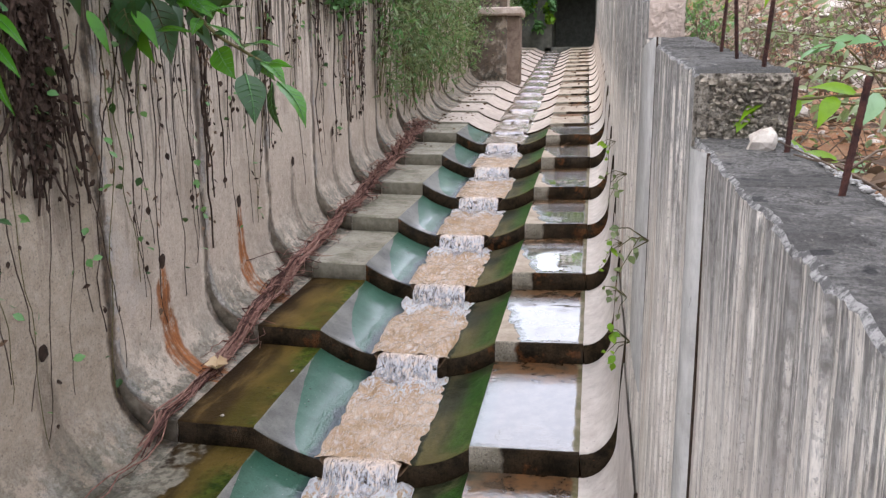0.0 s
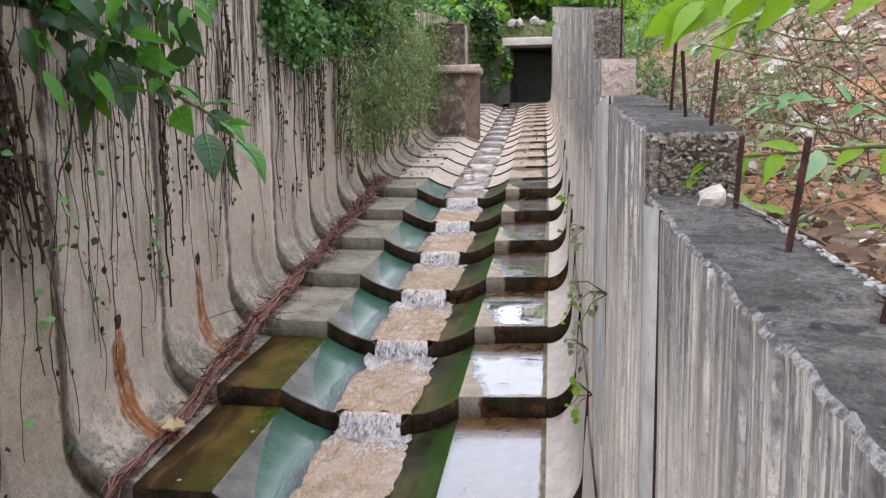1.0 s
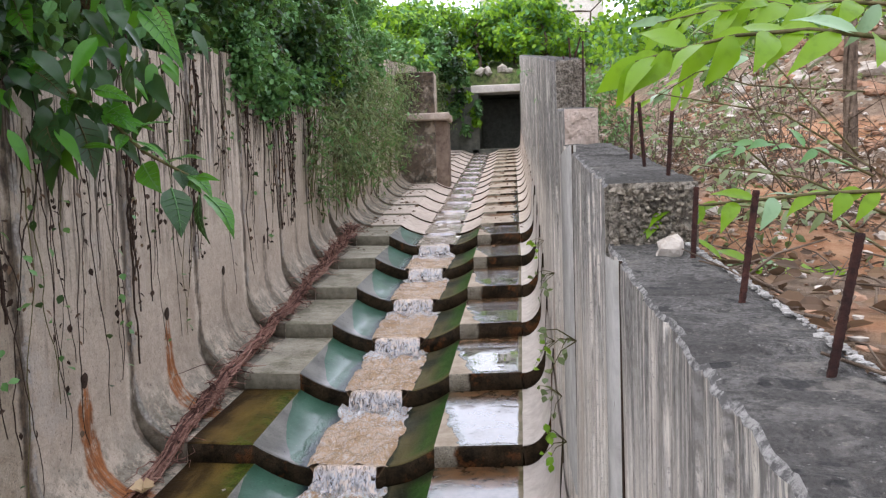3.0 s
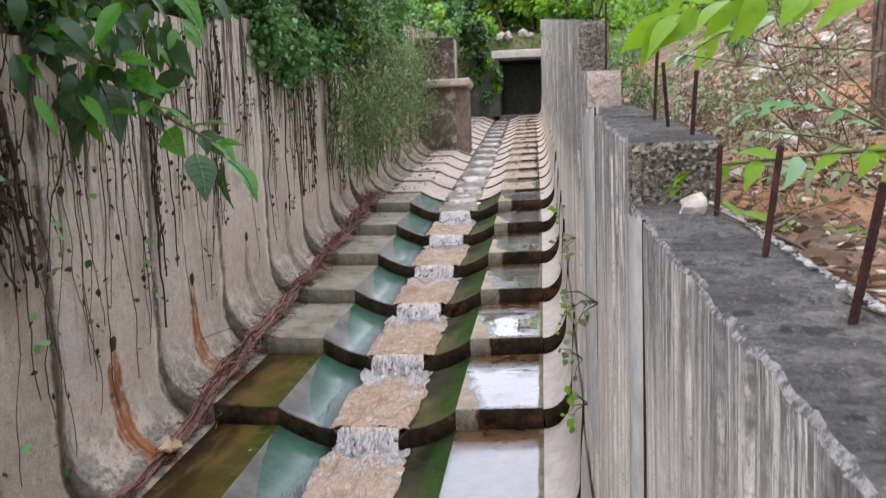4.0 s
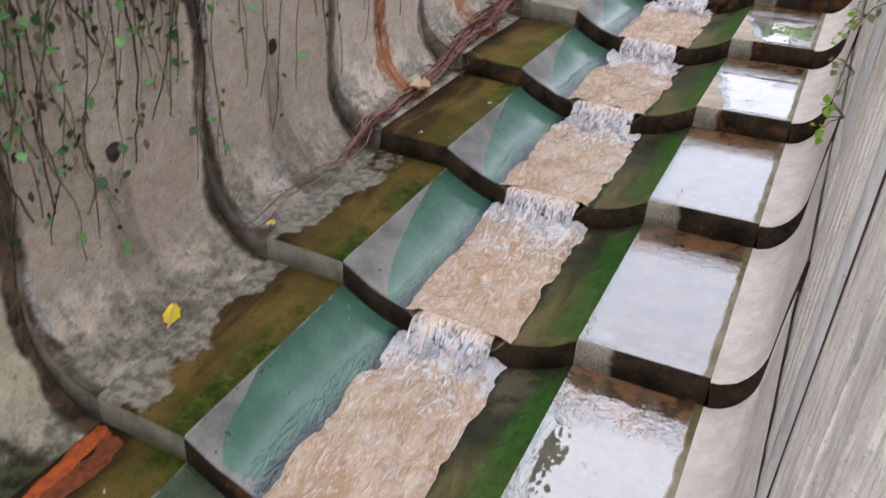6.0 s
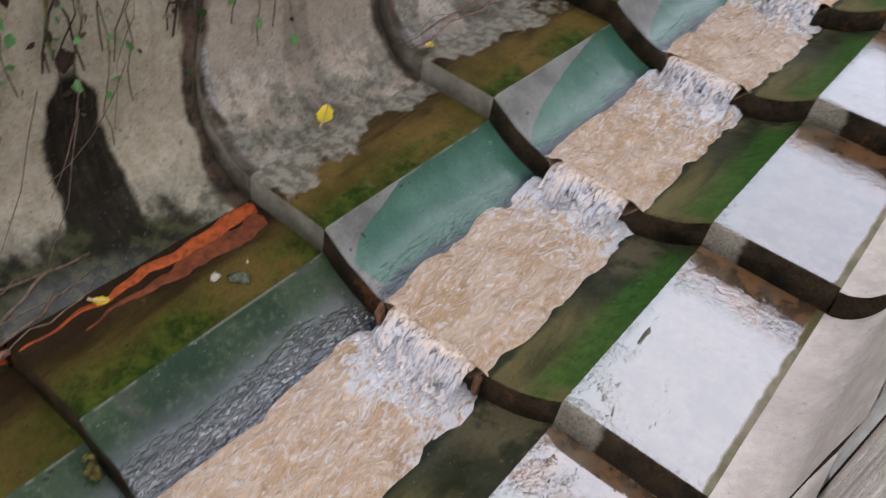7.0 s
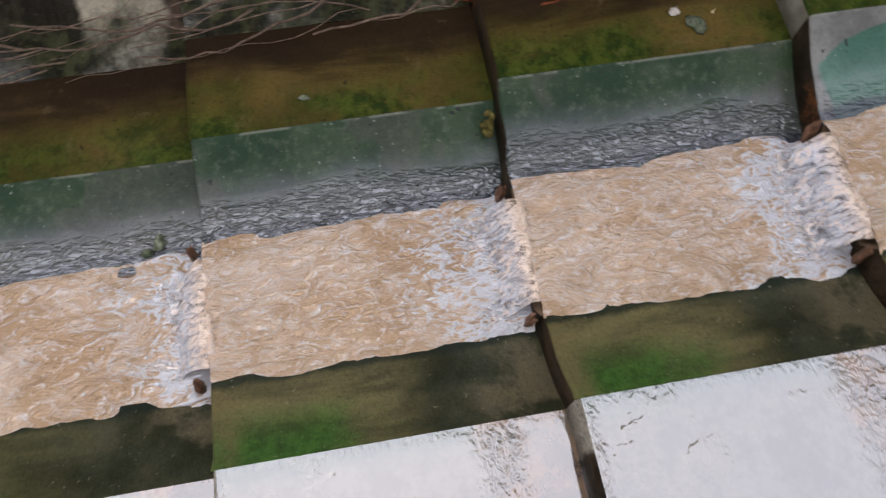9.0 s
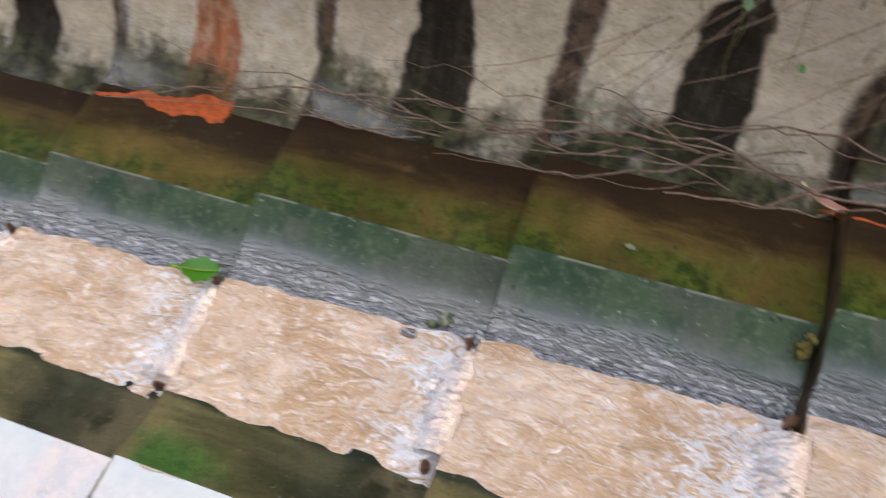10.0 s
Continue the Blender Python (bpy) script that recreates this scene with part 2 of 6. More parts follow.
def right_slope_material(name, far_green):
    """Slope between stream and flooded ledge: olive silt, with a bright green band along the water film as far back as far_green."""
    m = Mat(name)
    x, y = m.axis("X"), m.axis("Y")
    n = m.noise(6, 6, 0.65)
    flow = m.noise(1.0, 5, 0.6, m.scaled(10, 2.5, 5, m.world), 0.3)
    brown = m.mix(m.ramp(flow, 0.36, 0.64), (0.042, 0.040, 0.016), (0.110, 0.094, 0.040))
    dark = m.mix(m.ramp(n, 0.35, 0.65), (0.008, 0.010, 0.005), (0.030, 0.032, 0.018))
    yw = m.op("ADD", y, m.op("MULTIPLY", m.op("SUBTRACT", m.noise(3.5, 5, 0.6), 0.5), 0.45))
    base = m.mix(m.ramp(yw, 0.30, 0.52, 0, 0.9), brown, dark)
    base = m.mix(m.op("MULTIPLY", m.ramp(yw, 0.56, 0.72), m.ramp(m.noise(5, 5), 0.45, 0.55, 0, 0.85)), base, (0.085, 0.072, 0.040))
    green = m.mix(m.ramp(m.noise(30, 6, 0.72), 0.34, 0.66), (0.012, 0.050, 0.006), (0.036, 0.105, 0.014))
    xw = m.op("ADD", x, m.op("MULTIPLY", m.op("SUBTRACT", flow, 0.5), 0.14))
    g = m.op("MULTIPLY", m.ramp(xw, 0.695, 0.80), m.ramp(m.op("ADD", yw, m.op("MULTIPLY", m.op("SUBTRACT", n, 0.5), 0.25)), far_green, far_green + 0.18, 1.0, 0.0))
    base = m.mix(m.op("MULTIPLY", g, 0.78), base, green)
    base = m.mix(m.op("MULTIPLY", m.ramp(y, 0.085, 0.02), m.ramp(m.noise(8, 5), 0.38, 0.56, 0.2, 0.8)), base, (0.105, 0.085, 0.036))
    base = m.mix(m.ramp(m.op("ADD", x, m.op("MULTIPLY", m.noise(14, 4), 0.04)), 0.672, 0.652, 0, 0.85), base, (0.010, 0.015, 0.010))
    base = m.mix(m.ramp(m.noise(70, 3), 0.68, 0.70, 0, 0.6), base, (0.16, 0.15, 0.10))
    base = m.grit(base, 0.35)
    m.set(Base_Color=base, Roughness=0.5)
    wet(m, m.ramp(m.noise(3, 4), 0.44, 0.60, 0.02, 0.25), ior=1.33)
    m.set(Specular_IOR_Level=0.05)
    m.bump(m.op("ADD", m.noise(30, 7, 0.78), m.op("MULTIPLY", m.noise(110, 3), 0.5)), 0.8, 0.007)
    return m.m


def right_ledge_material(name, reach, front, shine=2.3, ragged=0.22):
    """Concrete under a sheet of clear water; reach: where the water's edge lies across, front: how much of the lip stays dry."""
    m = Mat(name)
    x, y = m.axis("X"), m.axis("Y")
    n = m.noise(10, 6, 0.7)
    base = m.mix(m.ramp(n, 0.3, 0.7), (0.30, 0.245, 0.185), (0.46, 0.39, 0.305))
    line = m.op("ADD", m.op("ADD", x, m.op("MULTIPLY", y, front)), m.op("MULTIPLY", m.op("SUBTRACT", m.noise(4, 4), 0.5), ragged))
    seam = m.ramp(m.op("ADD", x, m.op("MULTIPLY", m.op("SUBTRACT", m.noise(20, 4), 0.5), 0.03)), 1.222, 1.234)
    film = m.op("MULTIPLY", m.ramp(line, reach, reach + 0.006), m.op("SUBTRACT", 1.0, seam))
    base = m.mix(film, base, m.mix(m.ramp(n, 0.35, 0.65), (0.070, 0.058, 0.042), (0.115, 0.096, 0.070)))
    # green-blue tint in the base colour stands in for sheen at the film's edge
    base = m.mix(m.op("MULTIPLY", film, m.ramp(line, reach + 0.10, reach, 0.0, 0.7)), base, (0.040, 0.075, 0.055))
    # silt: the riser's reflection painted in brown at the back of the film
    silt = m.op("MULTIPLY", m.ramp(m.op("ADD", y, m.op("MULTIPLY", m.op("SUBTRACT", m.noise(6, 5), 0.5), 0.30)), 0.56, 0.64), m.ramp(m.noise(6, 5), 0.36, 0.55, 0.45, 0.95))
    base = m.mix(silt, base, m.mix(m.ramp(m.noise(14, 5), 0.4, 0.6), (0.055, 0.030, 0.014), (0.155, 0.078, 0.032)))
    base = m.mix(m.op("MULTIPLY", seam, 0.8), base, m.mix(m.ramp(m.noise(12, 5), 0.4, 0.6), (0.17, 0.15, 0.10), (0.07, 0.075, 0.03)))
    m.set(Base_Color=base, Roughness=m.ramp(film, 0, 1, 0.75, 0.4), Coat_Weight=film, Coat_Roughness=0.012, Coat_IOR=shine)
    # ripples along the film's edges, over the lip and where it lands
    rim = m.op("MAXIMUM", m.op("MAXIMUM", m.ramp(line, reach + 0.055, reach + 0.0, 0.0, 1.0), m.ramp(y, 0.05, 0.01, 0.0, 1.0)), band(m, m.op("ADD", y, m.op("MULTIPLY", m.noise(9, 4), 0.06)), 0.66, 0.02, 0.07))
    patch = m.op("MULTIPLY", m.ramp(m.noise(5.0, 5, 0.6), 0.56, 0.62), 0.8)
    ripple = m.op("MULTIPLY", m.noise(1.0, 3, 0.55, m.scaled(46, 70, 46, m.world), 0.8), m.op("ADD", patch, m.op("MULTIPLY", rim, 2.2)))
    dry = m.op("MULTIPLY", m.noise(60, 5, 0.7), m.op("SUBTRACT", 1.0, film))
    m.bump(m.op("ADD", m.op("ADD", m.op("MULTIPLY", ripple, 0.55), m.op("MULTIPLY", m.noise(5, 2), 0.35)), dry), 0.5, 0.005)
    return m.m


def pale_concrete(name, a, b, spot=0.5, rough=0.8):
    m = Mat(name)
    n = m.noise(14, 6, 0.7)
    base = m.mix(m.ramp(n, 0.3, 0.7), a, b)
    base = m.mix(m.ramp(m.noise(2.2, 4), 0.45, 0.7, 0, spot), base, tuple(c * 0.6 for c in a))
    base = m.mix(m.ramp(m.noise(70, 2), 0.68, 0.74, 0, 0.5), base, tuple(c * 0.3 for c in a))
    m.set(Base_Color=base, Roughness=rough)
    m.bump(m.op("ADD", m.noise(32, 7, 0.75), m.op("MULTIPLY", m.noise(120, 3), 0.4)), 0.9, 0.010)
    return m.m


def riser_material(name, split):
    """Wet dark step face, dry and pale short of split across the channel."""
    m = Mat(name)
    x = m.axis("X")
    n = m.noise(9, 6, 0.7)
    dark = m.mix(m.ramp(n, 0.3, 0.7), (0.010, 0.008, 0.005), (0.052, 0.036, 0.021))
    dark = m.mix(m.ramp(m.noise(6, 6, 0.7), 0.56, 0.64, 0, 0.65), dark, (0.14, 0.055, 0.020))
    dry = m.mix(m.ramp(n, 0.3, 0.7), (0.17, 0.15, 0.11), (0.33, 0.30, 0.24))
    f = m.ramp(m.op("ADD", x, m.op("MULTIPLY", m.op("SUBTRACT", m.noise(6, 3), 0.5), 0.10)), split, split + 0.02)
    f = m.op("MULTIPLY", f, 1.0)
    m.set(Base_Color=m.grit(m.mix(f, dry, dark), 0.7), Roughness=0.5)
    wet(m, m.op("MULTIPLY", f, m.ramp(m.noise(8, 4), 0.48, 0.62, 0.0, 0.30)), ior=1.33)
    m.set(Specular_IOR_Level=0.04)
    m.bump(m.noise(40, 7, 0.75), 1.0, 0.016)
    return m.m


def board_wall_material():
    """Board-marked concrete with weathering streaks that run down."""
    m = Mat("board_marked_concrete")
    z = m.axis("Z", m.world)
    n = m.noise(16, 7, 0.75)
    base = m.mix(m.ramp(n, 0.3, 0.7), (0.58, 0.520, 0.448), (0.80, 0.745, 0.665))
    fine = m.noise(1.0, 6, 0.78, m.scaled(2, 62, 2.0, m.world))
    wide = m.noise(1.0, 5, 0.65, m.scaled(1, 14, 0.6, m.world))
    base = m.mix(m.ramp(wide, 0.48, 0.60, 0, 0.48), base, (0.29, 0.255, 0.225))
    base = m.mix(m.ramp(fine, 0.54, 0.64, 0, 0.58), base, (0.125, 0.11, 0.096))
    base = m.mix(m.ramp(m.noise(1.0, 4, 0.6, m.scaled(1, 10, 0.6, m.world)), 0.54, 0.66, 0, 0.5), base, (0.48, 0.35, 0.25))
    zz = m.op("ADD", z, m.op("ADD", m.op("MULTIPLY", m.noise(1.0, 5, 0.7, m.scaled(1, 22, 0.8, m.world)), 0.7), m.op("MULTIPLY", m.axis("Y", m.world), -0.085)))
    drip = m.op("MULTIPLY", m.ramp(m.noise(1.0, 6, 0.78, m.scaled(1, 52, 4.5, m.world)), 0.40, 0.52), m.ramp(zz, 1.26, 1.56, 0.0, 0.78))
    base = m.mix(drip, base, m.mix(m.ramp(m.noise(70, 5), 0.42, 0.58), (0.060, 0.060, 0.060), (0.20, 0.195, 0.19)))
    base = m.mix(m.ramp(m.noise(60, 4), 0.62, 0.68, 0, 0.35), base, (0.14, 0.125, 0.11))
    base = m.mix(m.ramp(m.noise(140, 3), 0.60, 0.66, 0, 0.5), base, (0.16, 0.15, 0.14))
    m.set(Base_Color=base, Roughness=0.85)
    m.bump(m.op("ADD", m.op("MULTIPLY", fine, 0.8), m.op("MULTIPLY", m.noise(55, 7, 0.78), 0.6)), 1.0, 0.014)
    return m.m


def wall_top_material():
    m = Mat("dark_weathered_concrete")
    n = m.op("ADD", m.op("MULTIPLY", m.noise(60, 6, 0.78), 0.5), m.op("MULTIPLY", m.noise(260, 3, 0.7), 0.5))
    base = m.mix(m.ramp(n, 0.38, 0.62), (0.055, 0.052, 0.047), (0.135, 0.129, 0.119))
    base = m.mix(m.ramp(m.noise(4, 7, 0.72), 0.46, 0.56, 0, 0.75), base, (0.052, 0.049, 0.045))
    base = m.mix(m.ramp(m.noise(11, 5, 0.7), 0.58, 0.66, 0, 0.5), base, (0.150, 0.142, 0.128))
    base = m.mix(m.ramp(m.noise(180, 3), 0.64, 0.70, 0, 0.4), base, (0.30, 0.29, 0.265))
    base = m.mix(m.ramp(m.noise(26, 4), 0.62, 0.66, 0, 0.8), base, (0.03, 0.03, 0.029))
    base = m.mix(m.ramp(m.noise(7, 6, 0.7), 0.57, 0.64, 0, 0.6), base, (0.175, 0.160, 0.138))
    m.set(Base_Color=m.grit(base, 0.5), Roughness=0.95)
    m.bump(m.op("ADD", n, m.op("MULTIPLY", m.noise(22, 5, 0.7), 0.8)), 1.0, 0.012)
    return m.m


def rim_material():
    m = Mat("chipped_rim")
    n = m.op("ADD", m.op("MULTIPLY", m.noise(45, 7, 0.8), 0.6), m.op("MULTIPLY", m.noise(150, 4, 0.7), 0.4))
    base = m.mix(m.ramp(n, 0.44, 0.56), (0.085, 0.082, 0.078), (0.27, 0.26, 0.245))
    m.set(Base_Color=base, Roughness=0.95)
    m.bump(n, 0.8, 0.014)
    return m.m


def aggregate_material():
    m = Mat("broken_concrete")
    n = m.op("ADD", m.op("MULTIPLY", m.noise(60, 7, 0.8), 0.55), m.op("MULTIPLY", m.noise(170, 4, 0.7), 0.45))
    base = m.mix(m.ramp(n, 0.41, 0.59), (0.075, 0.062, 0.046), (0.50, 0.44, 0.36))
    base = m.mix(m.ramp(m.noise(6, 4), 0.5, 0.7, 0, 0.6), base, (0.10, 0.10, 0.065))
    m.set(Base_Color=base, Roughness=0.9)
    m.bump(n, 1.0, 0.05)
    return m.m


def stream_material():
    """Silty water drawn out along the flow, with threads and clots of foam, whitest just below each fall."""
    m = Mat("muddy_running_water")
    w = m.noise(1.0, 4, 0.6, m.scaled(7, 4, 5, m.world), 0.8)
    u = m.noise(1.0, 5, 0.62, m.scaled(26, 12, 16, m.world), 2.6)
    v = m.noise(1.0, 4, 0.65, m.scaled(60, 28, 38, m.world), 2.0)
    frac = m.op("FRACT", m.op("DIVIDE", m.axis("Y", m.world), 0.8))
    splash = m.ramp(m.op("ADD", frac, m.op("MULTIPLY", m.op("SUBTRACT", m.noise(6, 4), 0.5), 0.8)), 0.48, 0.95)
    base = m.mix(m.ramp(w, 0.34, 0.66), (0.68, 0.450, 0.265), (0.85, 0.635, 0.450))
    mixed = m.op("ADD", m.op("MULTIPLY", u, 0.6), m.op("MULTIPLY", v, 0.4))
    base = m.mix(m.ramp(mixed, 0.45, 0.36, 0, 0.50), base, (0.40, 0.250, 0.140))
    base = m.mix(m.ramp(mixed, 0.50, 0.60, 0, 0.8), base, (0.92, 0.785, 0.69))
    thread = m.ramp(m.op("ABSOLUTE", m.op("SUBTRACT", u, 0.53)), 0.0, 0.034, 1.0, 0.0)
    thread = m.op("MULTIPLY", thread, m.ramp(m.op("ADD", w, m.op("MULTIPLY", splash, 0.30)), 0.40, 0.56))
    clot = m.ramp(m.op("ADD", mixed, m.op("MULTIPLY", m.op("MULTIPLY", splash, splash), 0.15)), 0.55, 0.64)
    foam = m.op("MINIMUM", m.op("ADD", m.op("MULTIPLY", thread, 0.5), clot), 0.97)
    base = m.mix(foam, base, m.mix(splash, (0.94, 0.86, 0.80), (0.93, 0.92, 0.93)))
    m.set(Base_Color=base, Roughness=0.07, IOR=1.45, Specular_IOR_Level=0.55)
    m.bump(m.op("ADD", u, m.op("MULTIPLY", v, 0.5)), 1.0, 0.046)
    return m.m


def far_stream_material():
    """The upper reach: shallow water seen at a low angle, mirroring the sky."""
    m = Mat("shallow_bright_water")
    u = m.noise(1.0, 4, 0.6, m.scaled(20, 6, 10, m.world), 1.0)
    base = m.mix(m.ramp(u, 0.35, 0.65), (0.34, 0.27, 0.20), (0.62, 0.54, 0.46))
    m.set(Base_Color=base, Roughness=0.10, Coat_Weight=1.0, Coat_IOR=1.7, Coat_Roughness=0.08)
    m.bump(u, 0.5, 0.02)
    return m.m


def fall_material(name, white):
    """A thin curtain of water: pale strands with clear gaps, silty where it bends over the lip and torn where it lands."""
    m = Mat(name)
    u = m.noise(1.0, 5, 0.68, m.scaled(58, 26, 12, m.world), 1.6)
    v = m.noise(1.0, 4, 0.65, m.scaled(30, 20, 18, m.world), 1.8)
    frac = m.op("FRACT", m.op("DIVIDE", m.axis("Y", m.world), 0.8))
    over = m.ramp(frac, 0.5, 0.45)
    grey = tuple(c * white for c in (0.50, 0.50, 0.53))
    pale = tuple(c * white for c in (0.72, 0.735, 0.78))
    base = m.mix(m.ramp(u, 0.40, 0.60), grey, pale)
    base = m.mix(m.ramp(m.op("ADD", m.op("MULTIPLY", u, 0.55), m.op("MULTIPLY", v, 0.45)), 0.53, 0.60), base, tuple(c * white for c in (0.86, 0.87, 0.90)))
    silty = m.mix(m.ramp(v, 0.4, 0.6), (0.46, 0.310, 0.190), (0.68, 0.52, 0.385))
    bend_over = m.op("MULTIPLY", m.op("SUBTRACT", 1.0, over), m.ramp(m.op("ADD", frac, m.op("MULTIPLY", m.op("SUBTRACT", u, 0.5), 0.10)), 0.925, 1.0))
    base = m.mix(m.op("MULTIPLY", m.op("ADD", over, bend_over), 0.85), base, silty)
    base = m.mix(m.op("MULTIPLY", m.op("SUBTRACT", 1.0, over), m.ramp(v, 0.47, 0.60, 0, 0.65)), base, silty)
    start = m.ramp(m.op("ADD", frac, m.op("MULTIPLY", m.op("SUBTRACT", v, 0.5), 0.06)), 0.028, 0.004)
    land = m.ramp(m.op("ADD", frac, m.op("MULTIPLY", m.op("SUBTRACT", v, 0.5), 0.42)), 0.83, 0.92)
    gap = m.ramp(u, 0.39, 0.50, 0.42, 1.0)
    cover = m.op("ADD", m.op("MULTIPLY", over, start), m.op("MULTIPLY", m.op("SUBTRACT", 1.0, over), m.op("MULTIPLY", land, gap)))
    m.set(Base_Color=base, Roughness=0.06, IOR=1.5, Specular_IOR_Level=0.8, Alpha=cover)
    m.bump(m.op("ADD", m.op("MULTIPLY", u, 0.6), v), 0.5, 0.014)
    return m.m


def leaf_material(name, a, b, glow=0.35, gloss=0.35):
    """Leaves: a and b are the darkest and lightest blades."""
    m = Mat(name)
    isl = m.c("ShaderNodeNewGeometry").outputs["Random Per Island"]
    base = m.mix(isl, a, b)
    base = m.mix(m.ramp(m.noise(60, 3), 0.5, 0.75, 0, 0.35), base, tuple(c * 0.5 for c in a))
    m.set(Base_Color=base, Roughness=gloss, Specular_IOR_Level=0.28)
    through_light = (0.30, 0.42, 0.03) if a[1] > 1.2 * a[0] else tuple(c * 1.2 for c in b)
    tr = m.c("ShaderNodeBsdfTranslucent", {"Color": m.mix(0.35, base, through_light)})
    mixs = m.c("ShaderNodeMixShader", {0: glow, 1: m.bsdf.outputs[0], 2: tr.outputs[0]})
    m.t.links.new(mixs.outputs[0], m.t.nodes["Material Output"].inputs[0])
    return m.m


def two_tone(name, a, b, scale=20, rough=0.8, bump=0.5):
    m = Mat(name)
    n = m.noise(scale, 6, 0.7)
    base = m.mix(m.ramp(n, 0.32, 0.68), a, b)
    m.set(Base_Color=m.mix(m.op("MULTIPLY", m.rand, 0.45), base, tuple(c * 0.6 for c in a)), Roughness=rough)
    m.bump(m.noise(scale * 3, 6, 0.7), bump, 0.008)
    return m.m


def ground_material():
    m = Mat("earth_and_gravel")
    n = m.noise(7, 7, 0.75)
    base = m.mix(m.ramp(n, 0.3, 0.7), (0.105, 0.072, 0.048), (0.33, 0.245, 0.175))
    red = m.ramp(m.noise(0.8, 5), 0.50, 0.58, 0, 0.9)
    base = m.mix(red, base, m.mix(m.ramp(m.noise(12, 5), 0.3, 0.7), (0.30, 0.125, 0.055), (0.48, 0.28, 0.16)))
    base = m.mix(m.ramp(m.noise(3.5, 5), 0.60, 0.68, 0, 0.8), base, (0.48, 0.43, 0.37))
    base = m.mix(m.ramp(m.noise(2.2, 4), 0.56, 0.68, 0, 0.8), base, (0.06, 0.085, 0.03))
    x, y = m.axis("X", m.world), m.axis("Y", m.world)
    grass = m.op("MAXIMUM", m.ramp(x, -0.3, -0.7), m.ramp(m.op("ADD", y, m.op("MULTIPLY", m.noise(0.5, 4), 6.0)), 9.0, 14.0))
    grass = m.op("MULTIPLY", grass, m.ramp(m.noise(1.6, 5), 0.32, 0.5, 0.45, 1.0))
    base = m.mix(grass, base, m.mix(m.ramp(m.noise(9, 6, 0.7), 0.35, 0.65), (0.030, 0.048, 0.016), (0.12, 0.15, 0.05)))
    m.set(Base_Color=base, Roughness=0.95)
    m.bump(m.noise(40, 7, 0.75), 0.9, 0.03)
    return m.m


PANEL_PLAIN = wall_panel_material("stained_pale_concrete", (0.075, 0.06, 0.04), 0.8, 0.5)
PANEL_RUST = wall_panel_material("rust_stained_concrete", (0.36, 0.13, 0.04), 0.8, 0.95)
PANEL_MID = wall_panel_material("shaded_joint_stained_concrete", (0.05, 0.042, 0.028), 0.95, 0.35, 0.018, 0.35, 0.5)
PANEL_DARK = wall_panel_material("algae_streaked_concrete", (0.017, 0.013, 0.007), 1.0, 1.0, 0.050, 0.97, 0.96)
PANEL_RUST_LOW = wall_panel_material("rust_and_algae_concrete", (0.30, 0.095, 0.028), 0.95, 0.95, 0.03, 0.9, 0.6)
LEDGE_WET = left_ledge_material("algae_covered_ledge", False)
LEDGE_SHADE = left_ledge_material("shaded_slimy_ledge", False, -9.0, 0.6)
LEDGE_PART = left_ledge_material("partly_bare_ledge", False, -0.235, 0.68)
LEDGE_DRY = left_ledge_material("damp_grey_ledge", True)
SLOPE_L = left_slope_material("teal_algae_slope", 0.66, 0.20)
SLOPE_MID = left_slope_material("broad_teal_algae_slope", 0.34, 0.13)
SLOPE_LOW = left_slope_material("dark_green_slime_slope", 0.3, 0.1, True)
SLOPE_R = right_slope_material("green_edged_slope", 0.62)
SLOPE_R_LOW = right_slope_material("patchy_green_slope", 0.20)
LEDGE_FILM = right_ledge_material("flooded_ledge", 0.838, 0.0, 2.3, 0.05)
LEDGE_FULL = right_ledge_material("fully_flooded_ledge", 0.838, 0.0, 2.15, 0.05)
LEDGE_EDGE = right_ledge_material("half_flooded_ledge", 0.96, 0.22, 2.5)
LEDGE_FAR = right_ledge_material("mostly_dry_ledge", 1.175, 0.02, 2.6)
CURB = pale_concrete("pale_dry_concrete", (0.47, 0.42, 0.37), (0.62, 0.565, 0.51), 0.35)
PINK = pale_concrete("far_pinkish_concrete", (0.45, 0.375, 0.31), (0.62, 0.54, 0.46), 0.35)
RISER_L = riser_material("dark_wet_step_face", -3.0)
RISER_LDRY = pale_concrete("damp_step_face", (0.13, 0.12, 0.085), (0.24, 0.22, 0.17), 0.5)
PANEL_EDGE = pale_concrete("stained_panel_edge", (0.075, 0.062, 0.045), (0.19, 0.165, 0.125), 0.6)
RISER_R = riser_material("half_wet_step_face", 0.95)
BED = two_tone("silt_bed", (0.14, 0.09, 0.05), (0.24, 0.16, 0.10), 12)
BOARD = board_wall_material()
DARK_RUST = two_tone("rust_stained_edge", (0.09, 0.045, 0.026), (0.24, 0.125, 0.075), 30, 0.4)
WALL_TOP = wall_top_material()
PINKISH = pale_concrete("pinkish_render", (0.36, 0.285, 0.23), (0.52, 0.43, 0.36), 0.5)
BROKEN = aggregate_material()
RIM = rim_material()
GROUT = pale_concrete("light_grout", (0.36, 0.345, 0.315), (0.52, 0.505, 0.47), 0.4)
STREAM = stream_material()
STREAM_FAR = far_stream_material()
FALL = fall_material("falling_white_water", 0.74)
FALL_FAR = fall_material("small_grey_fall", 0.72)
GROUND = ground_material()
RUST = two_tone("rusty_steel", (0.020, 0.011, 0.010), (0.075, 0.030, 0.022), 60, 0.75, 0.6)
ROCK_PALE = two_tone("pale_rubble", (0.33, 0.285, 0.235), (0.58, 0.525, 0.455), 24, 0.9, 0.7)
ROCK_RED = two_tone("reddish_rubble", (0.20, 0.105, 0.062), (0.40, 0.25, 0.165), 14, 0.9, 0.7)
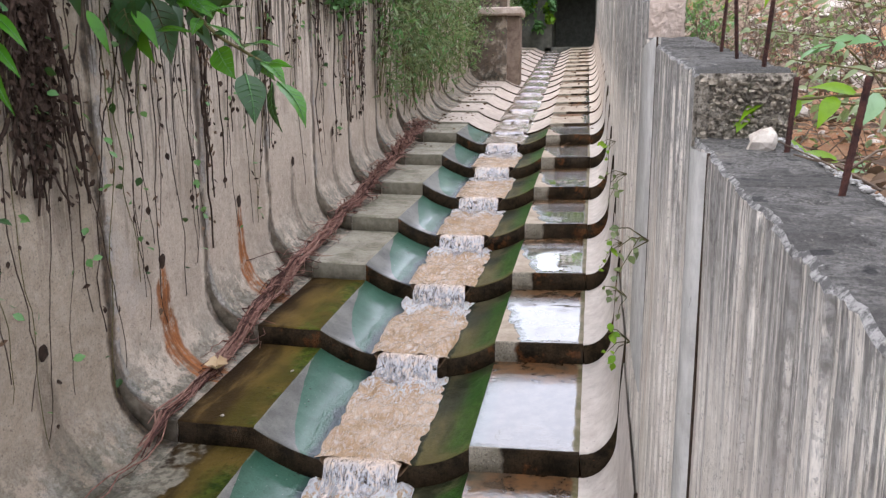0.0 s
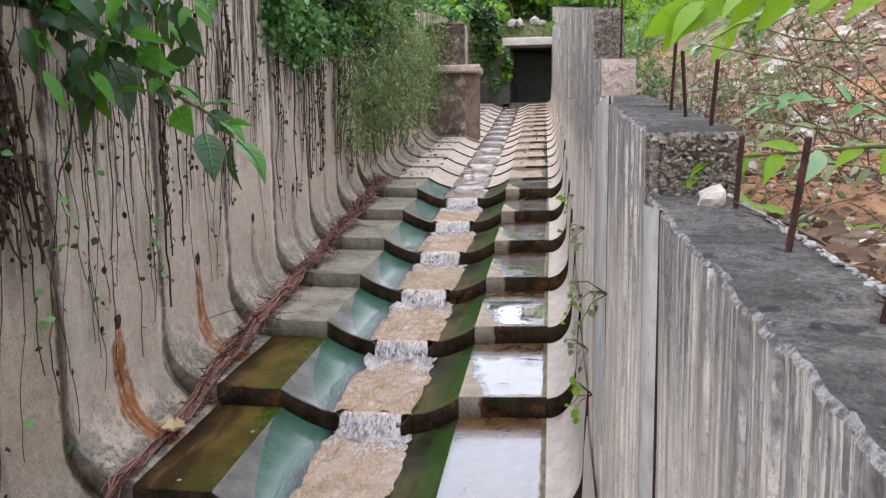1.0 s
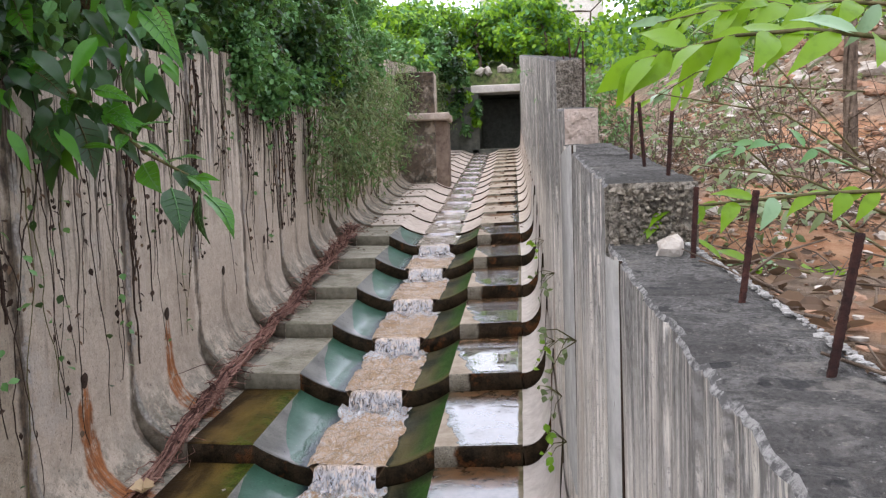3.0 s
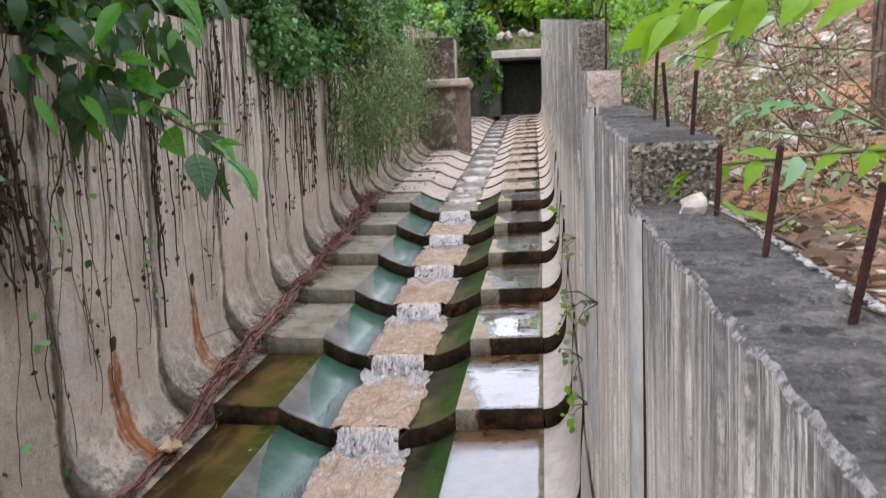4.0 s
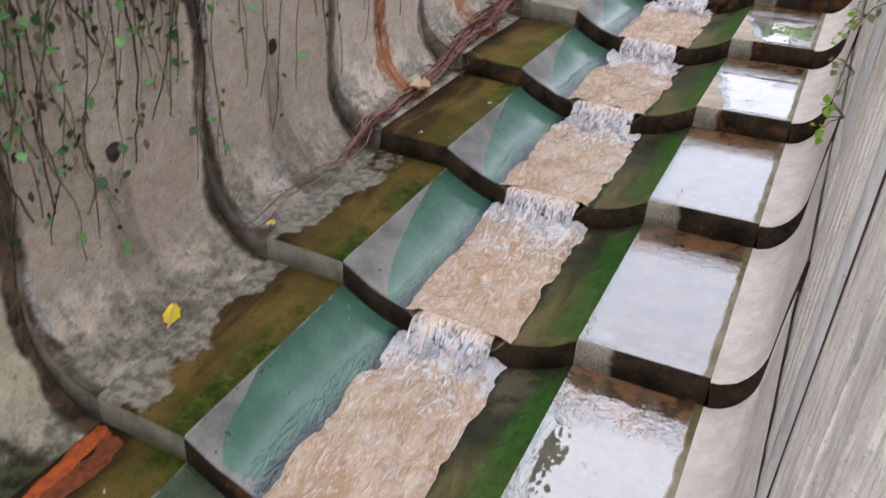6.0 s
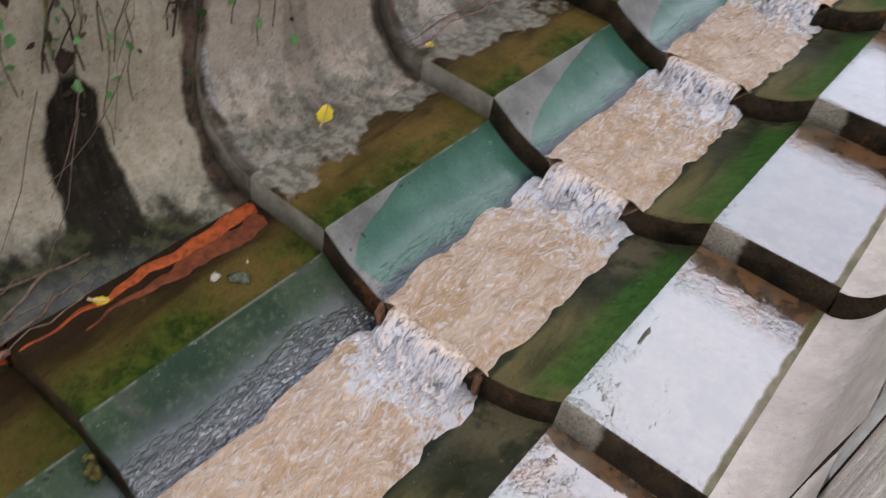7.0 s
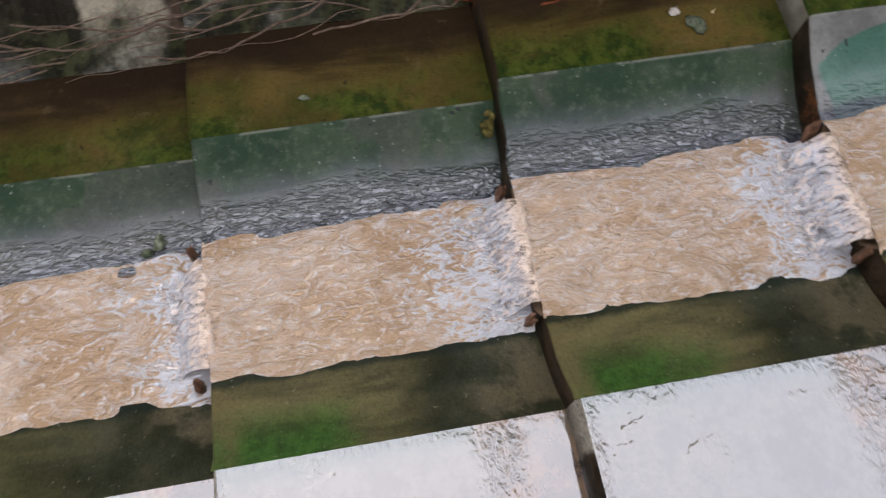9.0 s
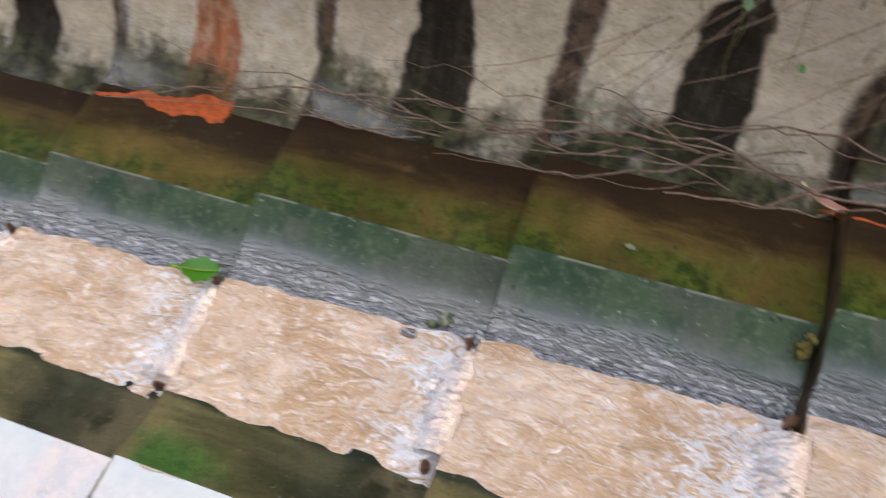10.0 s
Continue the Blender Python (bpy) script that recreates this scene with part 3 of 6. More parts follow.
CRUMB = two_tone("grey_mortar", (0.13, 0.125, 0.115), (0.40, 0.385, 0.355), 40, 0.9, 0.7)
GRIT = two_tone("embedded_gravel", (0.12, 0.10, 0.072), (0.42, 0.365, 0.29), 120, 0.9, 0.4)
ROOT = two_tone("red_brown_root", (0.13, 0.062, 0.046), (0.38, 0.21, 0.165), 50, 0.85, 0.5)
ROOT_DARK = two_tone("dark_root", (0.05, 0.024, 0.02), (0.15, 0.075, 0.06), 50, 0.85, 0.5)
ROOT_LIGHT = two_tone("dry_pinkish_root", (0.26, 0.14, 0.11), (0.44, 0.27, 0.21), 50, 0.85, 0.5)
ROOT_PALE = two_tone("dry_pale_root", (0.075, 0.048, 0.034), (0.23, 0.165, 0.115), 50, 0.85, 0.5)
VINE_DARK = two_tone("dead_vine", (0.022, 0.014, 0.010), (0.065, 0.042, 0.03), 50, 0.9, 0.5)
STEM = two_tone("green_brown_stem", (0.06, 0.06, 0.02), (0.16, 0.13, 0.06), 40, 0.7, 0.4)
BARK = two_tone("grey_brown_bark", (0.07, 0.05, 0.035), (0.20, 0.15, 0.11), 30, 0.9, 0.8)
LEAF_BIG = leaf_material("large_green_leaf", (0.022, 0.100, 0.008), (0.070, 0.25, 0.016), 0.40, 0.28)
FOAM = two_tone("white_foam", (0.72, 0.69, 0.67), (0.90, 0.89, 0.89), 30, 0.25, 0.4)
# leaf colour darkened to carry the shade inside the foliage
LEAF_DARK = leaf_material("shaded_dark_leaf", (0.007, 0.024, 0.008), (0.030, 0.080, 0.026), 0.22, 0.3)
LEAF_MID = leaf_material("ivy_leaf", (0.032, 0.105, 0.034), (0.150, 0.320, 0.110), 0.34, 0.30)
LEAF_FERN = leaf_material("fine_grey_green_leaf", (0.085, 0.12, 0.055), (0.26, 0.31, 0.165), 0.35, 0.5)
# lit foliage of creepers and far trees gets its brightness from this colour
LEAF_BRIGHT = leaf_material("sunlit_leaf", (0.13, 0.30, 0.02), (0.32, 0.52, 0.05), 0.5, 0.35)
LEAF_SPRAY = leaf_material("yellow_green_leaflet", (0.085, 0.215, 0.008), (0.235, 0.410, 0.018), 0.55, 0.3)
LEAF_SAGE = leaf_material("sage_green_leaflet", (0.10, 0.185, 0.085), (0.20, 0.31, 0.16), 0.2, 0.3)
LEAF_BROWN = leaf_material("dry_brown_leaf", (0.05, 0.03, 0.018), (0.19, 0.12, 0.07), 0.2, 0.7)
LEAF_DRY_GREEN = leaf_material("yellowing_leaf", (0.10, 0.085, 0.018), (0.26, 0.20, 0.05), 0.3, 0.5)
LEAF_YELLOW = leaf_material("fallen_yellow_leaf", (0.62, 0.44, 0.02), (0.72, 0.56, 0.05), 0.25, 0.45)
LEAF_TAN = leaf_material("fallen_tan_leaf", (0.50, 0.36, 0.20), (0.60, 0.46, 0.28), 0.2, 0.6)
LEAF_PINK = leaf_material("fallen_pink_leaf", (0.38, 0.17, 0.12), (0.52, 0.28, 0.21), 0.2, 0.5)
SILT = two_tone("orange_iron_silt", (0.17, 0.036, 0.012), (0.43, 0.092, 0.020), 55, 0.45, 0.6)
SILT_DARK = two_tone("red_brown_silt", (0.075, 0.022, 0.010), (0.21, 0.058, 0.020), 40, 0.45, 0.6)
MOSS_STONE = two_tone("mossy_stone", (0.035, 0.055, 0.022), (0.26, 0.27, 0.19), 45, 0.8, 0.8)
MOSS_GOLD = two_tone("yellow_moss", (0.06, 0.05, 0.012), (0.20, 0.16, 0.045), 70, 0.9, 0.8)
BROWN_SHADE = two_tone("brown_shaded_concrete", (0.16, 0.115, 0.085), (0.36, 0.28, 0.22), 9, 0.85, 0.7)
TUNNEL = two_tone("dark_culvert_concrete", (0.10, 0.105, 0.085), (0.19, 0.19, 0.16), 8)
PLASTER = pale_concrete("weathered_plaster", (0.52, 0.46, 0.40), (0.66, 0.61, 0.55), 0.4)


# ---- building helpers ----
def thing(name, at=(0, 0, 0), label="", category="", group="", kind=""):
    ob = new(name)
    ob.location = Vector(at) * S
    ob.empty_display_size = 0.05
    return tagged(ob, label, category, group, kind)


def part(name, verts, faces, mats, parent=None, label="", smooth=True, slots=None, at=(0, 0, 0)):
    """One mesh object; figures in steps."""
    me = bpy.data.meshes.new(name)
    vs = np.asarray(verts, dtype=float) * S
    me.from_pydata(vs.tolist(), [], faces if isinstance(faces, list) else faces.tolist())
    for m in mats if isinstance(mats, (list, tuple)) else [mats]:
        me.materials.append(m)
    if slots is not None:
        me.polygons.foreach_set("material_index", np.asarray(slots, dtype=np.int32))
    me.polygons.foreach_set("use_smooth", np.full(len(me.polygons), smooth))
    me.update()
    ob = new(name, me)
    ob.location = Vector(at) * S
    if parent:
        ob.parent = parent
    if label:
        ob["label"] = label
    return ob


def nz(x, y, z, scale=1.0):
    return noise.noise(Vector((x, y, z)) * scale)


def arc(x0, z0, x1, z1, n, flip):
    """Quarter ellipse from (x0, z0) to (x1, z1); flip: it leaves upright and arrives level."""
    out = []
    for i in range(n + 1):
        a = math.pi / 2 * i / n
        if flip:
            out.append((x0 + (x1 - x0) * (1 - math.cos(a)), z0 + (z1 - z0) * math.sin(a)))
        else:
            out.append((x0 + (x1 - x0) * math.sin(a), z0 + (z1 - z0) * (1 - math.cos(a))))
    return out


def bezier(p, c, q, n):
    return [((1 - t) ** 2 * p[0] + 2 * t * (1 - t) * c[0] + t * t * q[0], (1 - t) ** 2 * p[1] + 2 * t * (1 - t) * c[1] + t * t * q[1])
            for t in (i / n for i in range(n + 1))]


def line(p, q, n):
    return [(p[0] + (q[0] - p[0]) * i / n, p[1] + (q[1] - p[1]) * i / n) for i in range(n + 1)]


def tube(path, radius, sides=6, taper=1.0):
    """Verts and faces of a round bar along a path (in steps)."""
    vs, fs = [], []
    pts = [Vector(p) for p in path]
    up = Vector((0.31, 0.17, 0.93))
    for i, p in enumerate(pts):
        d = (pts[min(i + 1, len(pts) - 1)] - pts[max(i - 1, 0)]).normalized()
        a = d.cross(up if abs(d.dot(up)) < 0.95 else Vector((1, 0, 0))).normalized()
        b = d.cross(a)
        r = radius * (1 + (taper - 1) * i / max(1, len(pts) - 1))
        for s in range(sides):
            t = 2 * math.pi * s / sides
            vs.append(p + (a * math.cos(t) + b * math.sin(t)) * r)
    for i in range(len(pts) - 1):
        for s in range(sides):
            a, b = i * sides + s, i * sides + (s + 1) % sides
            fs.append((a, b, b + sides, a + sides))
    fs.append(tuple(range(sides))[::-1])
    fs.append(tuple(range(len(vs) - sides, len(vs))))
    return vs, fs


def joined(pieces):
    vs, fs = [], []
    for v, f in pieces:
        o = len(vs)
        vs += list(v)
        fs += [tuple(i + o for i in q) for q in f]
    return vs, fs


def lump(centre, size, seed, rough=0.35, sub=1):
    """Verts and faces of an angular stone."""
    bm = bmesh.new()
    bmesh.ops.create_icosphere(bm, subdivisions=sub, radius=1.0)
    vs = []
    for v in bm.verts:
        f = 1 + rough * noise.noise(v.co * 1.3 + Vector((seed * 3.7, seed * 1.3, 0)))
        q = Vector((v.co.x * size[0], v.co.y * size[1], v.co.z * size[2])) * f
        vs.append(Matrix.Rotation(seed * 1.7, 3, "Z") @ q + Vector(centre))
    fs = [tuple(v.index for v in f.verts) for f in bm.faces]
    bm.free()
    return vs, fs


# ---- the stepped channel ----
LIPS = {-6: -1.25, -5: -1.047, -4: -0.839, -3: -0.625, -2: -0.408, -1: -0.199, 0: 0.0, 1: 0.192, 2: 0.381, 3: 0.571, 4: 0.772, 5: 0.960}
FIRST, LAST = -10, 19


def lip(k):
    """Height of the lip of step k."""
    if k < -6:
        return LIPS[-6] + 0.205 * (k + 6)
    return LIPS[k] if k <= 5 else 0.93 + 0.128 * (k - 5)


def ground_line(y):
    """Height of the channel bed's lips at any place along it."""
    k = math.floor(y)
    return lip(k) + (lip(k + 1) - lip(k)) * (y - k)


def bend(y):
    """The upper reach swings a little aside."""
    return -0.010 * max(0.0, y - 4.0)


def rise(k):
    return lip(k + 1) - lip(k) - (0.12 if k < 5 else 0.03)


def swept(k, profile, offsets, seed, ny=9, rough=0.004, back=0.14, front_slot=1, lip_rows=0):
    """A solid swept along step k: a top following the profile and a face at the lip."""
    n, up = len(profile), rise(k)
    ys = [0.0, 0.007, 0.012, 0.018] + [(i + 1) / ny for i in range(ny)] + [1.0 + back]
    vs, fs, sl = [], [], []
    for j, y in enumerate(ys):
        for i, (x, z) in enumerate(profile):
            w = rough * nz(x * 5 + seed, (k + y) * 5, z * 4)
            chip = 0.010 * nz(x * 9, k * 7.3 + seed, 3.1) + 0.005 * nz(x * 31, k * 3.3, seed) if j == 0 else 0.0
            vs.append((x + bend(k + y) + (w if offsets[i][0] else 0), y + (max(-0.004, chip) if j == 0 else 0), z + up * y + (w if not offsets[i][0] else 0) - (0.007 if j == 0 else (0.0025 if j == 1 else 0))))
    m = len(vs)
    for y in (0.004, ys[-1]):
        for (x, z), (ox, oz) in zip(profile, offsets):
            vs.append((x + ox + bend(k + y), y, z + oz + up * y))
    for j in range(len(ys) - 1):
        for i in range(n - 1):
            a = j * n + i
            fs.append((a, a + 1, a + n + 1, a + n))
            sl.append(front_slot if j < lip_rows else 0)
    last = (len(ys) - 1) * n
    for i in range(n - 1):
        fs.append((i, m + i, m + i + 1, i + 1))
        sl.append(front_slot)
        fs.append((last + i, last + i + 1, m + n + i + 1, m + n + i))
        sl.append(0)
        fs.append((m + i, m + n + i, m + n + i + 1, m + i + 1))
        sl.append(0)
    return vs, fs, sl


def offsets_down(profile, d=0.17):
    return [(0.0, -d)] * len(profile)


def offsets_turning(profile, d, sign):
    """Outward offsets: down along the bed, sideways up the wall."""
    out = []
    for i in range(len(profile)):
        p, q = Vector(profile[max(0, i - 1)]), Vector(profile[min(len(profile) - 1, i + 1)])
        t = (q - p).normalized()
        nrm = Vector((t.y, -t.x)) * sign
        out.append((nrm.x * d + 1e-9, nrm.y * (0.17 if abs(nrm.y) > 0.9 else d)))
    return out


WALL_L = line((-0.735, 2.35), (-0.718, 0.37), 14)[:-1] + arc(-0.718, 0.37, -0.40, 0.004, 9, True)
LEDGE_L = line((-0.40, 0.004), (0.0, 0.0), 6)
SIDE_L = bezier((0.0, 0.0), (0.16, -0.105), (0.33, -0.138), 7)
BASE = [(0.33, -0.138), (0.37, -0.19), (0.46, -0.215), (0.64, -0.215), (0.73, -0.19), (0.77, -0.136)]
SIDE_R = bezier((0.77, -0.136), (0.93, -0.115), (1.058, -0.021), 6)
LEDGE_R = line((1.058, -0.021), (1.561, -0.008), 7)
CURB_R = arc(1.561, -0.008, 1.722, 0.20, 8, False) + [(1.728, 0.40), (1.738, 0.55)]

DRY_LEFT = set(range(1, LAST + 1))
for k in range(FIRST, LAST + 1):
    far = k >= 6
    step = thing("channel_step", (0, k, lip(k)), "", "channel step", "steps of the channel")
    tagged(step, "pale dry concrete channel step with a stream" if far else
           ("grey damp concrete channel step with teal algae and running water" if k > 0 else "wet concrete channel step with brown and green algae"))
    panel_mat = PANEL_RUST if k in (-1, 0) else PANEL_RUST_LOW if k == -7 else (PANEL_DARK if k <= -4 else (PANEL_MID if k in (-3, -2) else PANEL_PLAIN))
    v, f, s = swept(k, WALL_L, offsets_turning(WALL_L, 0.10, 1), 1.0, ny=12, rough=0.006, back=0.0)
    panel = part("wall_panel", v, f, [panel_mat, PANEL_EDGE if k >= -3 else RISER_L], step, slots=s)
    v, f, s = swept(k, LEDGE_L, offsets_down(LEDGE_L), 2.0)
    part("left_ledge", v, f, [PINK if far else (LEDGE_DRY if k > 0 else (LEDGE_PART if k in (-2, -3) else (LEDGE_WET if k > -2 else LEDGE_SHADE))), RISER_LDRY if k > 0 or k in (-2, -3) else RISER_L], step, slots=s)
    v, f, s = swept(k, SIDE_L, offsets_down(SIDE_L), 3.0)
    part("left_slope", v, f, [PINK if far else (SLOPE_L if k >= -2 else (SLOPE_MID if k == -3 else SLOPE_LOW)), RISER_L], step, slots=s)
    v, f, s = swept(k, BASE, offsets_down(BASE), 4.0)
    part("trough_bed", v, f, [BED, RISER_L], step, slots=s)
    v, f, s = swept(k, SIDE_R, offsets_down(SIDE_R), 5.0)
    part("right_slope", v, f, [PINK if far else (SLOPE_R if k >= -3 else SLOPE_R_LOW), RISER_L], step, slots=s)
    v, f, s = swept(k, LEDGE_R, offsets_down(LEDGE_R), 6.0, rough=0.001, lip_rows=2)
    part("right_ledge", v, f, [LEDGE_FAR if far else (LEDGE_EDGE if k >= 0 else (LEDGE_FULL if k >= -2 else LEDGE_FILM)), RISER_R], step, slots=s)
    v, f, s = swept(k, CURB_R, offsets_turning(CURB_R, 0.15, 1), 7.0, rough=0.003, back=0.0)
    part("curb", v, f, [PINK if far else CURB, RISER_R], step, slots=s)
    if k <= 6:
        # ragged weep hole: a raised dark disc with the hole's shade as colour
        ring = [(-0.712, 0.5, 0.66 + rise(k) * 0.5)]
        for r, dx in ((0.022, 0.0), (0.034, -0.003)):
            ring += [(-0.713 + dx, 0.5 + r * math.cos(a) * (1 + 0.5 * nz(math.cos(a), math.sin(a), k * 3.1)), 0.66 + rise(k) * 0.5 + r * math.sin(a) * (1.2 + 0.6 * nz(math.cos(a), math.sin(a), k * 1.7)))
                     for a in (2 * math.pi * i / 14 for i in range(14))]
        rf = [(0, 1 + i, 1 + (i + 1) % 14) for i in range(14)] + [(1 + i, 15 + i, 15 + (i + 1) % 14, 1 + (i + 1) % 14) for i in range(14)]
        part("weep_hole", ring, rf, VINE_DARK, panel)

# ---- running water ----
water = thing("water", (0, 0, 0), "muddy brown stream tumbling down concrete steps", "stream", kind="structure")
for k in range(FIRST, LAST + 1):
    fine = -8 <= k <= 1
    nx, ny = (34, 70) if fine else (14, 24)
    vs, fs = [], []
    for j in range(ny + 1):
        y = 1.0 - j / ny
        churn = (0.020 if fine else 0.012) + 0.036 * max(0.0, (y - 0.62) / 0.38) ** 1.3
        for i in range(nx + 1):
            u = i / nx
            mouth = 0.022 * math.exp(-y * 9)
            x0 = 0.292 + mouth + 0.030 * nz(y * 3, k * 5.1, 0.3) + 0.007 * nz(y * 11, k * 5.1, 0.8) - 0.01 * y
            x1 = 0.808 - mouth + 0.030 * nz(y * 3, k * 4.7, 9.3) + 0.007 * nz(y * 11, k * 4.7, 3.3)
            x = x0 + (x1 - x0) * u
            edge = min(1.0, min(u, 1 - u) / 0.08)
            h = nz(x * 9, (k + y) * 6, 2.0) + 0.6 * nz(x * 22, (k + y) * 13, 5.0) + (0.35 * abs(nz(x * 45, (k + y) * 28, 7.0)) if fine else 0)
            vs.append((x + bend(k + y), k + y, lip(k) + rise(k) * y - 0.126 + churn * h * (0.35 + 0.65 * edge) - 0.010 * (1 - edge)))
    for j in range(ny):
        for i in range(nx):
            a = j * (nx + 1) + i
            fs.append((a, a + nx + 1, a + nx + 2, a + 1))
    part("stream", vs, fs, STREAM if k < 5 else STREAM_FAR, water)
    drop = lip(k) - lip(k - 1) - rise(k - 1)
    vs, fs = [], []
    nx, ny = (54, 22) if fine else (14, 6)
    for j in range(ny + 1):
        t = j / ny
        for i in range(nx + 1):
            u = i / nx
            fan = 0.012 * nz(k * 2.3, t * 3, 1) + (0.03 * (t - 0.6) if t > 0.6 else 0.0)
            x = 0.365 - fan + (0.365 + 2 * fan) * u
            h = nz(x * 26, k * 3.3, t * 2.2) + 0.6 * nz(x * 60, k * 3.3, t * 5) + 0.3 * nz(x * 120, k * 3.3, t * 9)
            fall = min(1.0, max(0.0, (t - 0.22) / 0.55))
            run = max(0.0, (t - 0.77) / 0.23)
            y = k + 0.03 + 0.05 * nz(x * 15, k * 5.1, 2) - (0.05 + 0.05 * nz(x * 15, k * 5.1, 2)) * min(1.0, t / 0.22) - (0.085 + 0.035 * nz(x * 17, k * 2.9, 4)) * fall - (0.07 + 0.10 * nz(x * 14, k * 5.1, 2)) * run + 0.018 * h * fall
            edge = min(1.0, min(u, 1 - u) / 0.07)
            z = lip(k) - 0.1225 + rise(k) * max(0.0, y - k) - (drop + 0.004) * fall ** 1.6 + 0.010 * h * (0.4 + fall) * edge - 0.014 * (1 - edge) - 0.022 * run ** 1.5 - 0.006 * max(0.0, 1 - t / 0.15)
            vs.append((x + bend(k), y, z))
    for j in range(ny):
        for i in range(nx):
            a = j * (nx + 1) + i
            fs.append((a, a + nx + 1, a + nx + 2, a + 1))
    part("small_waterfall", vs, fs, FALL if k < 3 else FALL_FAR, water)
    if fine:
        # foam and drops thrown up at the foot of the fall
        rs = random.Random(k + 60)
        drops = []
        for q in range(70):
            back = min(0.34, rs.expovariate(11.0))
            x = 0.34 + 0.41 * rs.random() + rs.gauss(0, 0.012)
            y = k - 0.06 - back
            lift = max(0.0, rs.gauss(0.004, 0.012)) * math.exp(-back * 10)
            c = (x + bend(k), y, lip(k - 1) + rise(k - 1) * (y - k + 1) - 0.120 + lift)
            r0 = rs.uniform(0.0015, 0.005) * (1.0 if lift < 0.008 else 0.5)
            drops.append(lump(c, (r0 * rs.uniform(0.7, 2.2), r0 * rs.uniform(0.7, 2.0), r0 * 0.6), q * 0.7, 0.8, 1))
        part("foam", *joined(drops), FOAM, water, "white foam and spray below a fall")


# ---- retaining wall on the camera's side ----
wall_east = thing("wall_east", (0, 0, 0), "board-marked grey concrete retaining wall with stepped broken top", "wall", kind="structure")
FACE, THICK = 1.75, 0.20


def wall_section(y0, y1, z0, z1, thick, seed, ragged=0.006):
    """A length of wall with board marks on its face and a worn rim."""
    rnd = random.Random(seed)
    cols, y = [], y0
    while y < y1:
        w = rnd.uniform(0.022, 0.075) * (1 if y < 4 else 2.5)
        e = min(y1, y + w)
        d = rnd.uniform(-0.005, 0.005)
        parts_n = max(1, int((e - y) / 0.014)) if -4.5 < y < -0.5 else 1
        d2 = d + rnd.uniform(-0.002, 0.002)
        cols += [(y + (e - 0.004 - y) * q / parts_n, d + (d2 - d) * q / parts_n) for q in range(parts_n + 1)]
        y = e
    vs, fs, sl = [], [], []
    rows = 9
    for y, d in cols:
        base = ground_line(y) - 0.5
        top = z0 + (z1 - z0) * (y - y0) / (y1 - y0) + ragged * (nz(y * 14, seed, 0) + 0.6 * nz(y * 43, seed, 4)) + 0.006 * nz(y * 130, seed, 2)
        b = bend(y)
        for r in range(rows):
            z = base + (top - 0.05 - base) * r / (rows - 2) if r < rows - 1 else top - 0.005 + 0.004 * nz(y * 60, seed, 6) - 0.006 * abs(nz(y * 22, seed, 3))
            vs.append((FACE + b + d + 0.004 * nz(y * 3, z * 3, seed), y, z))
        vs.append((FACE + b + d + 0.003 + 0.007 * abs(nz(y * 24, seed, 8)) + 0.004 * abs(nz(y * 140, seed, 8)), y, top))
        for q in range(1, 6):
            vs.append((FACE + b + 0.02 + (thick - 0.02) * q / 5, y, top + 0.006 * nz(y * 9, q * 1.7, seed) - (0.012 * abs(nz(y * 12, 5, seed)) if q == 5 else 0)))
        vs.append((FACE + b + thick + 0.006, y, base))
    n = rows + 7
    for c in range(len(cols) - 1):
        for r in range(n - 1):
            a = c * n + r
            fs.append((a, a + n, a + n + 1, a + 1))
            sl.append(0 if r < rows - 1 else (3 if r < rows else (1 if r < n - 2 else 2)))
    fs.append(tuple(range(n)))
    sl.append(2)
    fs.append(tuple(range(len(vs) - n, len(vs)))[::-1])
    sl.append(2)
    return vs, fs, sl


def wall_top_a(y):
    return 1.258 + 0.08 * (y + 3.45)


SECTIONS = [(-10.0, -2.909, wall_top_a(-10.0), wall_top_a(-2.909), 0.142), (-2.905, -1.45, 1.413, 1.575, 0.165),
            (-1.446, -0.85, 1.705, 1.765, 0.125), (-0.846, 20.0, 1.98, 5.60, 0.13)]
for n, (y0, y1, z0, z1, thick) in enumerate(SECTIONS):
    v, f, s = wall_section(y0, y1, z0, z1, thick, n + 3)
    part("wall_section", v, f, [BOARD, WALL_TOP, BROKEN, RIM], wall_east, slots=s, smooth=False)


def broken_face(x0, x1, z0, z1, y, seed, depth=0.03, n=34):
    """The rough end of a wall block where concrete has broken away."""
    vs, fs = [], []
    for j in range(n + 1):
        for i in range(n + 1):
            u, w = i / n, j / n
            x, z = x0 + (x1 - x0) * u, z0 + (z1 - z0) * w
            edge = min(1.0, min(u, 1 - u, 1 - w) / 0.08)
            d = depth * (0.7 * nz(x * 12, z * 12, seed) + 0.5 * nz(x * 35, z * 35, seed) + 0.35 * nz(x * 90, z * 90, seed))
            vs.append((x, y - 0.006 - (0.25 * depth + d) * edge, z))
    for j in range(n):
        for i in range(n):
            a = j * (n + 1) + i
            fs.append((a, a + 1, a + n + 2, a + n + 1))
    return vs, fs


part("broken_end", *broken_face(1.752, 1.914, 1.26, 1.412, -2.907, 2), BROKEN, wall_east, "rough broken concrete with exposed gravel", smooth=False)
part("broken_end", *broken_face(1.752, 1.872, 1.50, 1.704, -1.448, 5, 0.012), PINKISH, wall_east, "pinkish broken concrete end", smooth=False)
part("broken_end", *broken_face(1.752, 1.876, 1.70, 1.978, -0.848, 7, 0.02), BROKEN, wall_east, "rough broken concrete end", smooth=False)


